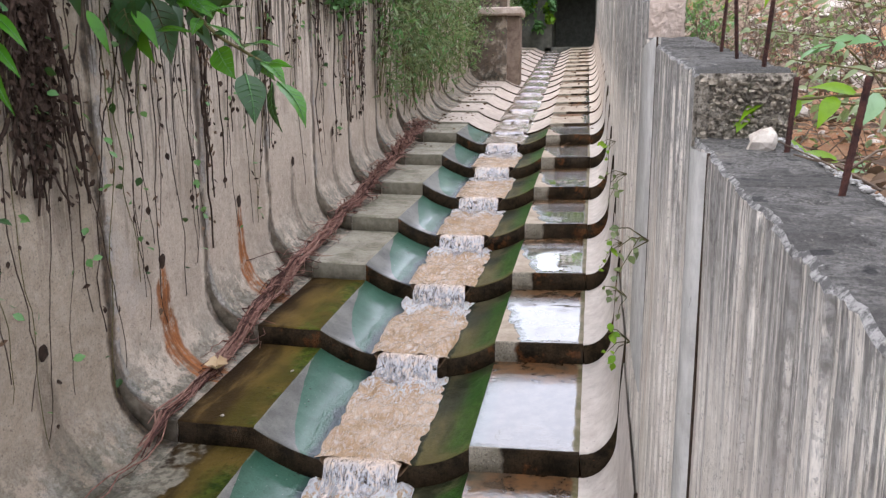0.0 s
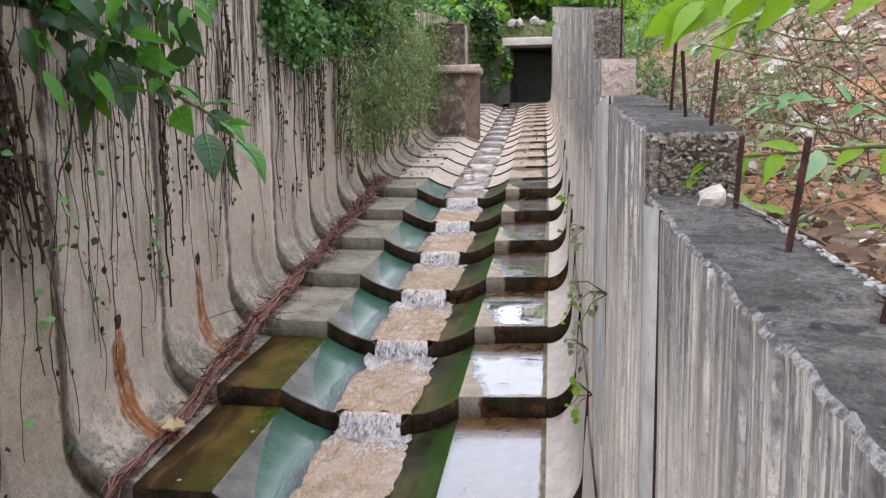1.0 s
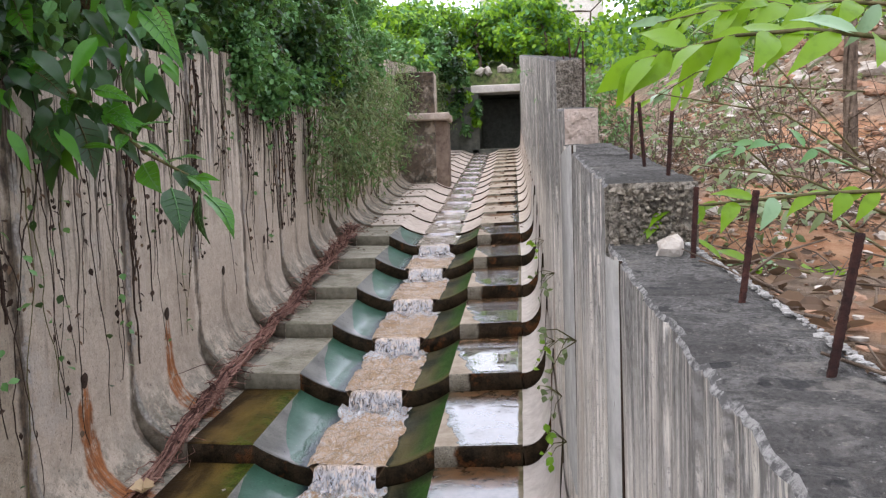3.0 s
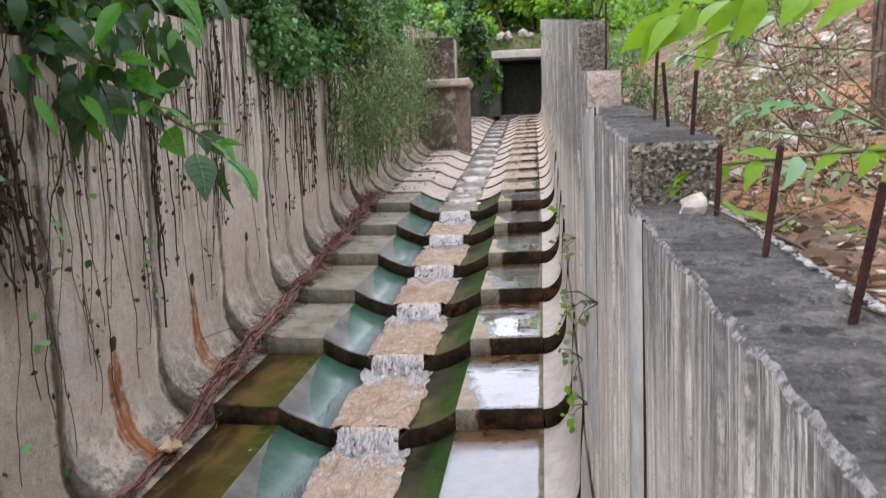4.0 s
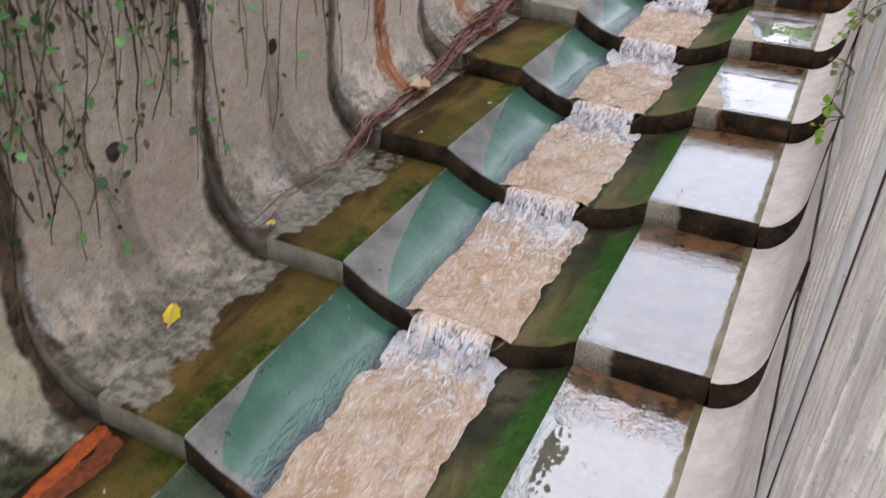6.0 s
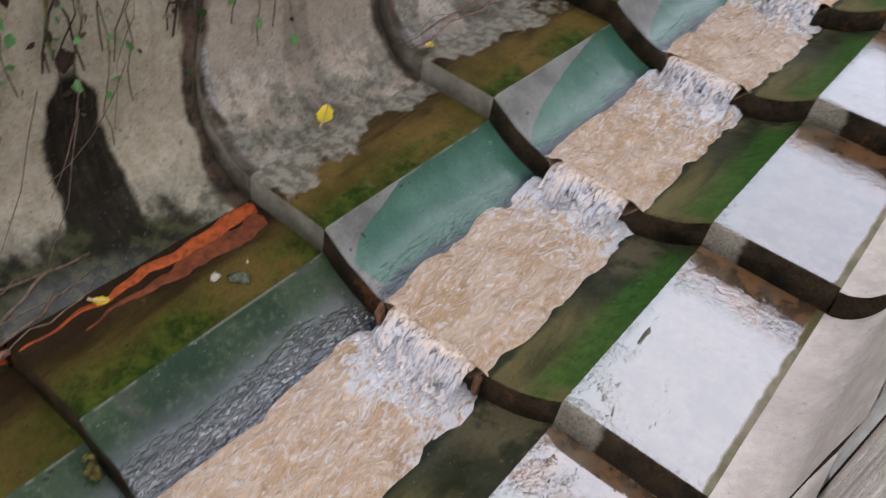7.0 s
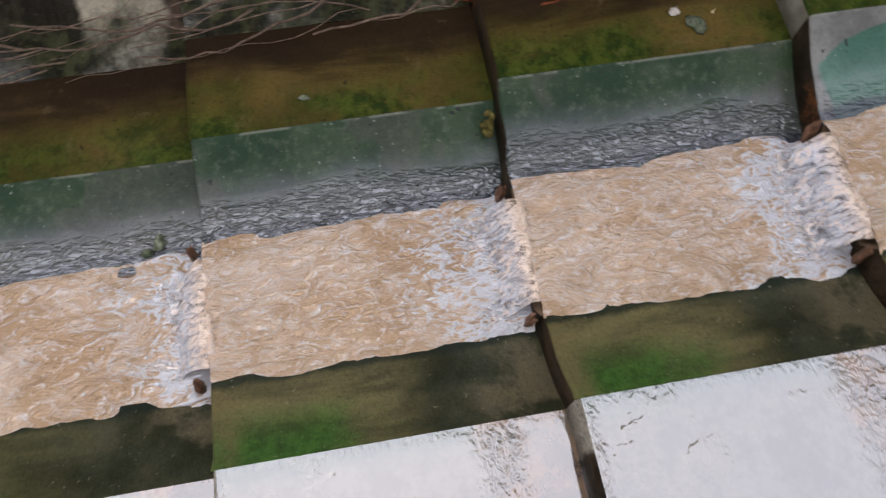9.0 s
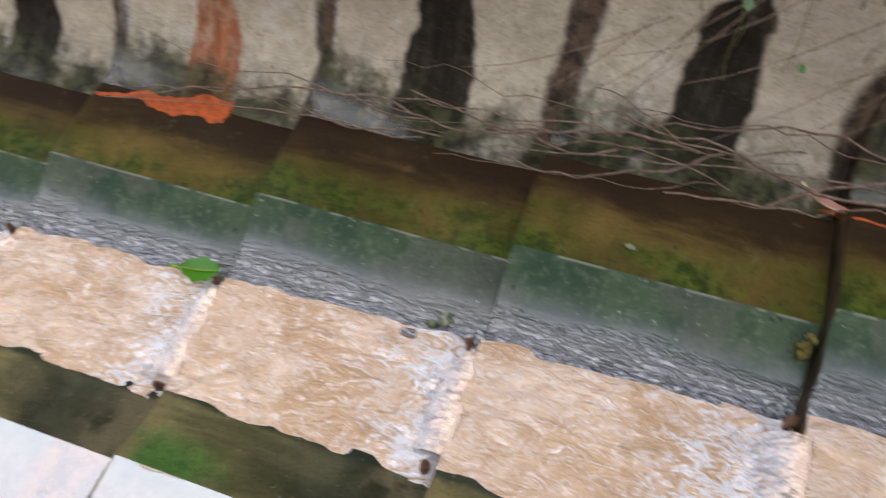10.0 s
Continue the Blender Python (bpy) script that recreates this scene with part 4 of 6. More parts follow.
def exposed_gravel(x0, x1, z0, z1, y, n, seed):
    """Small stones that stand out of a broken face."""
    rnd = random.Random(seed)
    out = []
    for i in range(n):
        q = 0.0016 + 0.0042 * rnd.random() ** 2
        out.append(lump((rnd.uniform(x0, x1), y - rnd.uniform(0.008, 0.022), rnd.uniform(z0, z1)), (q * rnd.uniform(0.8, 1.6), q, q * rnd.uniform(0.6, 1.1)), rnd.uniform(0, 50), 0.8, 1))
    return joined(out)


part("exposed_gravel", *exposed_gravel(1.757, 1.908, 1.275, 1.402, -2.907, 560, 3), GRIT, wall_east, "small pale stones in a broken concrete face", smooth=False)
part("exposed_gravel", *exposed_gravel(1.757, 1.870, 1.76, 1.97, -0.848, 160, 4), GRIT, wall_east, "small pale stones in a broken concrete face", smooth=False)


def grout_strip(y0, y1, z0, z1, seed):
    vs, fs = [], []
    rows = 40
    for r in range(rows + 1):
        z = z0 + (z1 - z0) * r / rows
        a, b = y0 + 0.012 * nz(z * 8, seed, 0), y1 + 0.006 * nz(z * 9, seed, 5)
        for y, x in ((a, FACE + 0.01), (a + 0.01, FACE - 0.009), ((a + b) / 2, FACE - 0.012 + 0.003 * nz(z * 20, seed, 2)), (b - 0.01, FACE - 0.009), (b, FACE + 0.01)):
            vs.append((x, y, z))
    for r in range(rows):
        for i in range(4):
            a = r * 5 + i
            fs.append((a, a + 1, a + 6, a + 5))
    return vs, fs


for y0, y1, z0, z1, seed in ((-1.92, -1.32, 0.44, 1.545, 1), (-3.10, -2.925, -0.7, 1.285, 2)):
    part("grout_strip", *grout_strip(y0, y1, z0, z1, seed), GROUT, wall_east, "light grey smeared grout over a wall joint")
    # open joint beside the grout
    v, f = tube([(FACE - 0.001, y0 - 0.006, z0), (FACE - 0.001, y0 - 0.006, z1)], 0.003, 5)
    part("open_joint", v, f, VINE_DARK, wall_east)

# ---- ground: one sheet with the trench of the channel in it ----


def smooth(a, b, x):
    t = min(1.0, max(0.0, (x - a) / (b - a)))
    return t * t * (3 - 2 * t)


def bank_right(x, y):
    base = (wall_top_a(y) - 0.045 if y < -2.9 else 1.18 + 0.10 * (y + 2.7)) if y < 6 else 2.05 + 0.17 * (y - 6)
    base = max(base, 0.4)
    mound = 1.0 * smooth(2.4, 4.6, x) * smooth(-1.5, 3.0, y) * (1 - 0.3 * smooth(7, 14, y)) + 1.6 * smooth(5.0, 16.0, x)
    lumps = 0.10 * nz(x, y, 0, 1.1) + 0.05 * nz(x, y, 3, 3.3)
    return base + mound + lumps * smooth(1.9, 2.6, x)


def bank_left(x, y):
    return ground_line(min(y, 30.0)) + 2.22 + 1.2 * smooth(-1.5, -8, x) + 0.12 * nz(x, y, 7, 0.9)


def terrain(x, y):
    left, right = -0.77 + bend(min(y, 20)), 1.85 + bend(min(y, 20))
    if y > 22.3 or (y > 20.4 and not left <= x <= right):
        back = 4.85 + 0.30 * (min(y, 45.0) - 20.4) ** 0.9 + 0.2 * nz(x, y, 1, 0.6)
        return back if left - 0.3 < x < right + 0.3 else max(back, bank_left(x, y) if x < 0 else bank_right(x, y))
    if left <= x <= right:
        return ground_line(y) - 0.62
    return bank_left(x, y) if x < left else bank_right(x, y)


xs = [-160, -80, -40, -20, -12, -8, -5.5, -4, -3, -2.2, -1.6, -1.2, -0.95] + ["l0", "l1", "r0", "r1"] + \
     [2.0 + 0.12 * i for i in range(1, 24)] + [5.1 + 0.4 * i for i in range(10)] + [10, 14, 20, 40, 80, 160]
ysg = [-160, -80, -40, -20, -12] + [-10 + 0.25 * i for i in range(122)] + [20.42, 21, 22.25, 22.35, 23.5, 25, 28, 32, 40, 60, 100, 200]
gv, gf = [], []
for y in ysg:
    for x in xs:
        if isinstance(x, str):
            x = {"l0": -0.775, "l1": -0.765, "r0": 1.845, "r1": 1.855}[x] + bend(min(y, 20))
        gv.append((x, y, terrain(x, y)))
nx = len(xs)
gf = [(j * nx + i, j * nx + i + 1, (j + 1) * nx + i + 1, (j + 1) * nx + i) for j in range(len(ysg) - 1) for i in range(nx - 1)]
tagged(part("ground", gv, gf, GROUND), "orange earth bank with gravel and rubble", "ground", kind="structure")

# ---- culvert at the upper end ----
culvert = thing("culvert", (0.0, 20.0, lip(19) + 0.16), "dark square concrete culvert mouth under a rubble bank", "culvert", kind="structure")


def box(x0, x1, y0, y1, z0, z1, bevel=0.02):
    bm = bmesh.new()
    bmesh.ops.create_cube(bm, size=1.0)
    for v in bm.verts:
        v.co = Vector(((x0 + x1) / 2 + v.co.x * (x1 - x0), (y0 + y1) / 2 + v.co.y * (y1 - y0), (z0 + z1) / 2 + v.co.z * (z1 - z0)))
    if bevel:
        bmesh.ops.bevel(bm, geom=bm.edges[:], offset=bevel, segments=1, affect="EDGES")
    bm.verts.index_update()
    out = [v.co.copy() for v in bm.verts], [tuple(v.index for v in f.verts) for f in bm.faces]
    bm.free()
    return out


part("lintel", *box(0.10, 1.62, -0.06, 0.6, 1.63, 1.86), PLASTER, culvert, "pale weathered concrete lintel", smooth=False)
part("left_jamb", *box(-0.9, 0.33, 0.02, 0.6, -0.5, 1.625), TUNNEL, culvert, smooth=False)
part("tunnel_wall", *box(0.16, 0.34, 0.62, 9.0, -0.4, 1.7), TUNNEL, culvert, smooth=False)
part("tunnel_wall", *box(1.57, 1.8, 0.02, 9.0, -0.4, 1.7), TUNNEL, culvert, smooth=False)
part("tunnel_roof", *box(-0.9, 1.9, 0.55, 2.6, 1.72, 1.9), TUNNEL, culvert, smooth=False)
part("tunnel_floor", *box(0.1, 1.8, 0.02, 9.0, -0.55, -0.05), TUNNEL, culvert, smooth=False)
part("back_wall", *box(0.1, 1.8, 2.2, 2.4, -0.4, 1.7), TUNNEL, culvert, smooth=False)

# ---- side inlet in the far part of the left wall ----
inlet = thing("side_inlet", (0, 11.0, lip(11)), "stained concrete buttress with a projecting slab", "wall")
part("buttress", *box(-0.95, -0.06, 0.0, 0.5, -0.4, 2.12), PANEL_PLAIN, inlet, smooth=False)
# brown face whose colour holds the shadow under the slab
part("lower_face", *box(-0.16, 0.18, 0.05, 0.55, -0.4, 1.17), BROWN_SHADE, inlet, smooth=False)
part("slab", *box(-0.70, 0.24, -0.22, 0.5, 1.175, 1.31), PINKISH, inlet, "projecting concrete slab", smooth=False)


# ---- foliage helpers ----
TEMPLATE = np.array([(0, 0, 0), (-0.32, 0.28, 0.05), (0, 0.28, 0), (0.32, 0.28, 0.05), (-0.34, 0.58, 0.03), (0, 0.58, -0.02), (0.34, 0.58, 0.03), (0, 1.0, -0.10)])
TFACES = [(0, 2, 1), (0, 3, 2), (1, 2, 5, 4), (2, 3, 6, 5), (4, 5, 7), (5, 6, 7)]


def leaf_cloud(points, size, seed, spread=1.0, droop=0.5, narrow=1.0):
    """Verts and faces of many small leaves at the points (n x 3, in steps)."""
    rs = np.random.RandomState(seed)
    n = len(points)
    yaw = rs.uniform(0, 2 * math.pi, n)
    pitch = -droop + rs.normal(0, 0.5 * spread, n)
    d = np.stack([np.cos(yaw) * np.cos(pitch), np.sin(yaw) * np.cos(pitch), np.sin(pitch)], 1)
    side = np.cross(d, np.array([0, 0, 1.0]))
    side /= np.linalg.norm(side, axis=1, keepdims=True) + 1e-9
    up = np.cross(side, d)
    roll = rs.normal(0, 0.6, n)[:, None]
    s2 = side * np.cos(roll) + up * np.sin(roll)
    u2 = -side * np.sin(roll) + up * np.cos(roll)
    sz = (size * rs.uniform(0.6, 1.35, n))[:, None, None]
    t = TEMPLATE
    v = points[:, None, :] + sz * (t[None, :, 0:1] * s2[:, None, :] * narrow + t[None, :, 1:2] * d[:, None, :] + t[None, :, 2:3] * u2[:, None, :])
    faces = []
    for i in range(n):
        o = i * 8
        faces += [tuple(o + q for q in f) for f in TFACES]
    return v.reshape(-1, 3), faces


def in_blobs(blobs, n, seed, shell=0.55):
    """Random points in the outer parts of ellipsoids (x, y, z, rx, ry, rz)."""
    rs = np.random.RandomState(seed)
    b = np.array(blobs)
    w = (b[:, 3] * b[:, 4] * b[:, 5]) ** 0.67
    pick = rs.choice(len(b), n, p=w / w.sum())
    d = rs.normal(size=(n, 3))
    d /= np.linalg.norm(d, axis=1, keepdims=True)
    r = shell + (1 - shell) * rs.uniform(0, 1, n) ** 0.6
    r *= 1 + 0.25 * rs.normal(size=n)
    return b[pick, :3] + d * r[:, None] * b[pick, 3:]


def blade(base, tip, width, seed, fold=0.18, wave=0.06, rows=9):
    """One broad leaf from base to tip, folded along its midrib."""
    b, t = Vector(base), Vector(tip)
    d = t - b
    length = d.length
    d.normalize()
    # light holds a direction toward the camera, so blades face the view
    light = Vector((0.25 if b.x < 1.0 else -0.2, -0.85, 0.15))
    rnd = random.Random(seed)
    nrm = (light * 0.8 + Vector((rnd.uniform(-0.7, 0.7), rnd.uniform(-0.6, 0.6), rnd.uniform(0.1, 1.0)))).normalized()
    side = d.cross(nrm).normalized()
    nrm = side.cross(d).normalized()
    vs, fs = [], []
    for j in range(rows + 1):
        u = j / rows
        w = width * 0.54 * math.sin(math.pi * min(1.0, u ** 0.75)) * (1.0 - 0.35 * u)
        c = b + d * length * u + nrm * (0.10 * length * math.sin(math.pi * u))
        for q in (-1.0, -0.5, 0.0, 0.5, 1.0):
            rip = wave * width * math.sin(u * 26 + q * 2.0) * abs(q) * 0.35
            vs.append(c + side * w * q + nrm * (fold * abs(q) * w + rip))
    for j in range(rows):
        for i in range(4):
            a = j * 5 + i
            fs.append((a, a + 1, a + 6, a + 5))
    ribs = [tube([b + d * length * u + nrm * (0.10 * length * math.sin(math.pi * u) + 0.004) for u in (i / 8 for i in range(9))], 0.016 * width + 0.0015, 5, 0.3)]
    for q in range(2, 8) if width > 0.06 else ():
        u = q / 9
        w = width * 0.54 * math.sin(math.pi * min(1.0, (u + 0.1) ** 0.75)) * (0.965 - 0.35 * u)
        c0 = b + d * length * u + nrm * (0.10 * length * math.sin(math.pi * u) + 0.003)
        c1 = b + d * length * (u + 0.1) + nrm * (0.10 * length * math.sin(math.pi * (u + 0.1)) + 0.003)
        for sg in (-1, 1):
            ribs.append(tube([c0, c1 + side * w * 0.85 * sg + nrm * fold * 0.85 * w], 0.0016, 3, 0.5))
    return (vs, fs), joined(ribs)


# ---- climbing plants over the left wall ----
def top_left(y):
    return ground_line(y) + 2.3


def curtain(name, y0, y1, n, size, seed, mats, low, high, label, depth=(-1.5, -0.62), narrow=1.0):
    """A mass of leaves hanging over the wall's edge between y0 and y1."""
    rnd = random.Random(seed)
    blobs = []
    for i in range(int((y1 - y0) * 15)):
        y = rnd.uniform(y0, y1)
        blobs.append((rnd.uniform(*depth), y, top_left(y) + rnd.uniform(low, high), rnd.uniform(0.08, 0.20), rnd.uniform(0.14, 0.32), rnd.uniform(0.12, 0.28)))
    pts = in_blobs(blobs, n, seed)
    ob = thing(name, (depth[1], (y0 + y1) / 2, top_left((y0 + y1) / 2)), label, "climbing plant")
    o = np.array(ob.location) / S
    rs = np.random.RandomState(seed)
    sel = rs.uniform(0, 1, n)
    cut = np.cumsum([w for _, w, _ in mats])
    lo = 0.0
    for (m, w, nm), hi in zip(mats, cut):
        q = pts[(sel >= lo) & (sel < hi)] - o
        lo = hi
        v, f = leaf_cloud(q, size, seed + int(hi * 100), narrow=narrow)
        part(nm, v, f, m, ob, smooth=False)
    return ob


curtain("climbing_vine", 0.5, 2.1, 8000, 0.054, 19, ((LEAF_DARK, 0.35, "dark_leaves"), (LEAF_MID, 0.60, "green_leaves"), (LEAF_BRIGHT, 0.05, "new_leaves")), 0.10, 0.85,
        "green ivy heaped along the top of a concrete wall", (-1.0, -0.66))
curtain("climbing_vine", 1.9, 4.4, 20000, 0.054, 11, ((LEAF_DARK, 0.30, "dark_leaves"), (LEAF_MID, 0.64, "green_leaves"), (LEAF_BRIGHT, 0.06, "new_leaves")), -0.42, 0.75,
        "dense dark green ivy spilling over a concrete wall", (-1.0, -0.60))
curtain("climbing_vine", 1.9, 6.2, 11000, 0.050, 18, ((LEAF_DARK, 0.30, "dark_leaves"), (LEAF_MID, 0.64, "green_leaves"), (LEAF_FERN, 0.06, "pale_leaves")), -0.50, 0.30,
        "matted green creeper clinging to the upper edge of a wall", (-0.82, -0.60))
curtain("climbing_vine", 3.4, 8.0, 19000, 0.064, 12, ((LEAF_DARK, 0.28, "dark_leaves"), (LEAF_MID, 0.62, "green_leaves"), (LEAF_BRIGHT, 0.10, "new_leaves")), -0.60, 0.95,
        "thick green creeper hanging down a concrete wall", (-1.4, -0.38))
# mostly darkened leaves: the shade of this mass is in their colour
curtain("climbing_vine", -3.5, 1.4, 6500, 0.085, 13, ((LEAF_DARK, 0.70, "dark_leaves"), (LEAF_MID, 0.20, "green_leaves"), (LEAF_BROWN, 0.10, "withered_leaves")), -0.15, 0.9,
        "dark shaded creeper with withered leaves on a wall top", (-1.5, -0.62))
curtain("climbing_vine", 8.0, 13.0, 6500, 0.11, 14, ((LEAF_DARK, 0.25, "dark_leaves"), (LEAF_MID, 0.6, "green_leaves"), (LEAF_BRIGHT, 0.15, "new_leaves")), -0.5, 0.6,
        "green creeper covering the far wall", (-2.2, -0.95))
curtain("climbing_vine", 12.5, 20.0, 6500, 0.14, 15, ((LEAF_DARK, 0.30, "dark_leaves"), (LEAF_MID, 0.5, "green_leaves"), (LEAF_BRIGHT, 0.20, "new_leaves")), -1.1, 0.55,
        "green creeper beside the culvert", (-2.4, -0.55))
curtain("climbing_vine", 19.3, 20.4, 1500, 0.14, 16, ((LEAF_MID, 0.7, "green_leaves"), (LEAF_BRIGHT, 0.3, "new_leaves")), -1.7, 0.4,
        "creeper hanging beside a culvert mouth", (-0.8, 0.35))


curtain("climbing_vine", 18.0, 20.0, 5200, 0.13, 17, ((LEAF_DARK, 0.6, "dark_leaves"), (LEAF_MID, 0.4, "green_leaves")), -0.7, 1.1,
        "dark creeper draped over the bank beside a culvert", (-1.25, -0.10))


def feathery_bush(y0, y1, n, seed, label, low=0.2):
    """Thin canes with narrow leaves that lean out over the ledge."""
    rnd = random.Random(seed)
    canes, pts = [], []
    for i in range(int(n / 45)):
        y = rnd.uniform(y0, y1)
        lean = rnd.uniform(0.03, 0.55)
        h = rnd.uniform(0.6, 1.7)
        x0, z0 = -0.66 + bend(y), ground_line(y) + rnd.uniform(low, low + 1.4)
        path = [Vector((x0 + lean * t * t, y + 0.25 * (t - 0.5) * rnd.uniform(-1, 1), z0 + h * 0.55 * math.sin(t * 2.4))) for t in (0, 0.2, 0.4, 0.6, 0.8, 1.0)]
        canes.append(tube(path, 0.006, 4, 0.4))
        for q in range(45):
            t = rnd.uniform(0.1, 1.0) * 5
            a = path[min(4, int(t))].lerp(path[min(5, int(t) + 1)], t % 1)
            pts.append((a.x + rnd.gauss(0, 0.08), a.y + rnd.gauss(0, 0.12), a.z + rnd.gauss(0, 0.10)))
    ob = thing("feathery_bush", (-0.66, (y0 + y1) / 2, ground_line((y0 + y1) / 2)), label, "bush")
    o = np.array(ob.location) / S
    v, f = joined(canes)
    tagged(part("cane_tangle", np.array([tuple(p) for p in v]) - o, f, STEM, ob), kind="stuff")
    p = np.array(pts) - o
    half = len(p) * 8 // 10
    rs = np.random.RandomState(seed)
    rs.shuffle(p)
    v, f = leaf_cloud(p[:half], 0.10, seed, droop=0.4, narrow=0.30)
    part("narrow_leaves", v, f, LEAF_FERN, ob, smooth=False)
    v, f = leaf_cloud(p[half:], 0.09, seed + 1, droop=0.5, narrow=0.40)
    part("green_leaves", v, f, LEAF_MID, ob, smooth=False)


feathery_bush(4.6, 7.0, 2000, 21, "feathery grey-green bush leaning over the channel")
feathery_bush(3.7, 6.6, 1700, 27, "wispy grey-green bush at the foot of the wall", 0.0)
feathery_bush(6.6, 9.4, 1300, 28, "brown and green weeds on the ledge", -0.05)
feathery_bush(6.4, 9.6, 1500, 22, "feathery bush with narrow leaves against the wall")
feathery_bush(10.2, 12.0, 1800, 23, "sparse brown and green bush by a buttress")
feathery_bush(14.5, 19.0, 2500, 24, "grassy bush growing beside the stream")

# ---- cane grass arching over the wall ----
cane = thing("cane_grass", (-0.95, 5.6, top_left(5.6)), "tall cane grass with long arching strap leaves", "grass")
rc = random.Random(44)
for i in range(14):
    a = Vector((rc.uniform(-0.2, 0.1), rc.uniform(-0.5, 0.5), -0.05))
    out = Vector((rc.uniform(0.25, 0.75), rc.uniform(-0.5, 0.3), 0))
    hgt = rc.uniform(0.7, 1.3)
    fall = rc.uniform(0.3, 1.8)
    vs, fs = [], []
    for j in range(15):
        t = j / 14
        c = a + out * t + Vector((0, 0, hgt * math.sin(min(1.0, t * 1.25) * math.pi * 0.62) - fall * max(0.0, t - 0.45) ** 1.5 * 2.0))
        w = 0.030 * (0.5 + 0.5 * math.sin(math.pi * min(1, t + 0.25))) * (1 if t < 0.9 else 0.4)
        sd = Vector((out.y, -out.x, 0)).normalized() * w
        vs += [c - sd + Vector((0, 0, 0.010)), c, c + sd + Vector((0, 0, 0.010))]
    for j in range(14):
        fs += [(j * 3, j * 3 + 1, j * 3 + 4, j * 3 + 3), (j * 3 + 1, j * 3 + 2, j * 3 + 5, j * 3 + 4)]
    part("strap_leaf", vs, fs, LEAF_MID if i % 5 else LEAF_TAN, cane)
for i in range(6):
    v, f = tube([(rc.uniform(-0.1, 0.1), -0.3 + 0.1 * i, -0.1), (0.05 + 0.03 * i, -0.35 + 0.1 * i, 0.5), (0.02, -0.4 + 0.1 * i, 1.3)], 0.014, 6, 0.6)
    part("cane_stem", v, f, ROOT_LIGHT if i % 2 else STEM, cane)

# ---- dead vines and thin runners on the left wall ----


def hanging_vine(y, top, bottom, seed, thick=0.005, leaves=14, green=0.35):
    rnd = random.Random(seed)
    base = ground_line(y)
    ob = thing("hanging_vine", (-0.70 + bend(y), y, base + top), "thin dead vine with shrivelled leaves on a concrete wall" if green < 0.4 else "thin trailing vine with small green leaves on a wall",
               "vine", "vines on the wall")
    path, yy, drift = [], 0.0, 0.0
    steps = 22
    for i in range(steps + 1):
        z = (bottom - top) * i / steps
        drift = 0.8 * drift + rnd.gauss(0, 0.007)
        yy += drift + rnd.gauss(0, 0.009) - 0.3 * yy / steps
        path.append((max(-0.006, 0.004 + 0.012 * nz(z * 3, seed, 1)), yy, z))
    v, f = tube(path, thick, 4, 0.6)
    part("stem", v, f, VINE_DARK if green < 0.6 else STEM, ob)
    dry, live = [], []
    for i in range(leaves):
        p = path[rnd.randrange(2, steps)]
        (live if rnd.random() < green else dry).append((p[0] + 0.015, p[1] + rnd.gauss(0, 0.025), p[2] + rnd.gauss(0, 0.02)))
    if dry:
        v, f = leaf_cloud(np.array(dry), 0.036, seed, droop=1.0, narrow=0.8)
        part("dry_leaves", v, f, LEAF_BROWN if seed % 3 == 0 and seed < 800 else VINE_DARK, ob, smooth=False)
    if live:
        v, f = leaf_cloud(np.array(live), 0.044, seed + 5, droop=0.6)
        part("green_leaves", v, f, LEAF_MID if seed % 4 else LEAF_DARK, ob, smooth=False)


rv = random.Random(5)
for i in range(52):
    # dark mass of dead creeper in the shade
    hanging_vine(-1.42 + rv.gauss(0, 0.055) if i < 36 else rv.uniform(-2.5, -1.9), rv.uniform(2.0, 2.4), rv.uniform(1.15, 1.6) if i < 36 else rv.uniform(0.7, 1.5), 800 + i, rv.uniform(0.006, 0.014) if i < 36 else rv.uniform(0.003, 0.006), rv.randrange(10, 26), 0.03 if i < 36 else 0.45)
for i in range(78):
    y = rv.uniform(-3.4, 4.6)
    hanging_vine(y, rv.uniform(1.9, 2.4), rv.uniform(0.25, 1.4), 100 + i, rv.uniform(0.0025, 0.005), rv.randrange(4, 12), rv.choice((0.1, 0.3, 0.7)))
for i in range(28):
    # thicker tangles that follow the joints and stains
    k = rv.choice((-3, -2.4, 0, 0.06, 0.1, 1, 2, 2.5, 3, 3.4, 4))
    hanging_vine(k + rv.gauss(0.0, 0.05), rv.uniform(1.9, 2.4), rv.uniform(0.4, 1.1), 300 + i, rv.uniform(0.004, 0.009), rv.randrange(8, 20), 0.12)
for i in range(34):
    # green creepers low on the shaded part of the wall
    y = rv.uniform(-4.2, -2.0)
    hanging_vine(y, rv.uniform(1.7, 2.3), rv.uniform(0.45, 0.9), 400 + i, rv.uniform(0.003, 0.008), rv.randrange(14, 30), rv.choice((0.2, 0.6, 0.8)))

for i in range(20):
    # long single runners on the pale panels
    hanging_vine(-2.45 + 0.125 * i + rv.gauss(0, 0.04), rv.uniform(1.9, 2.35), rv.uniform(0.08, 0.75), 600 + i, rv.uniform(0.0025, 0.0045), rv.randrange(5, 10), rv.choice((0.15, 0.5, 0.6)))

for i in range(22):
    # bare tangled runners low on the algae-streaked panels
    hanging_vine(rv.uniform(-4.6, -2.5), rv.uniform(1.2, 1.9), rv.uniform(0.12, 0.55), 660 + i, rv.uniform(0.0022, 0.0045), rv.randrange(4, 9), rv.choice((0.3, 0.6, 0.8)))

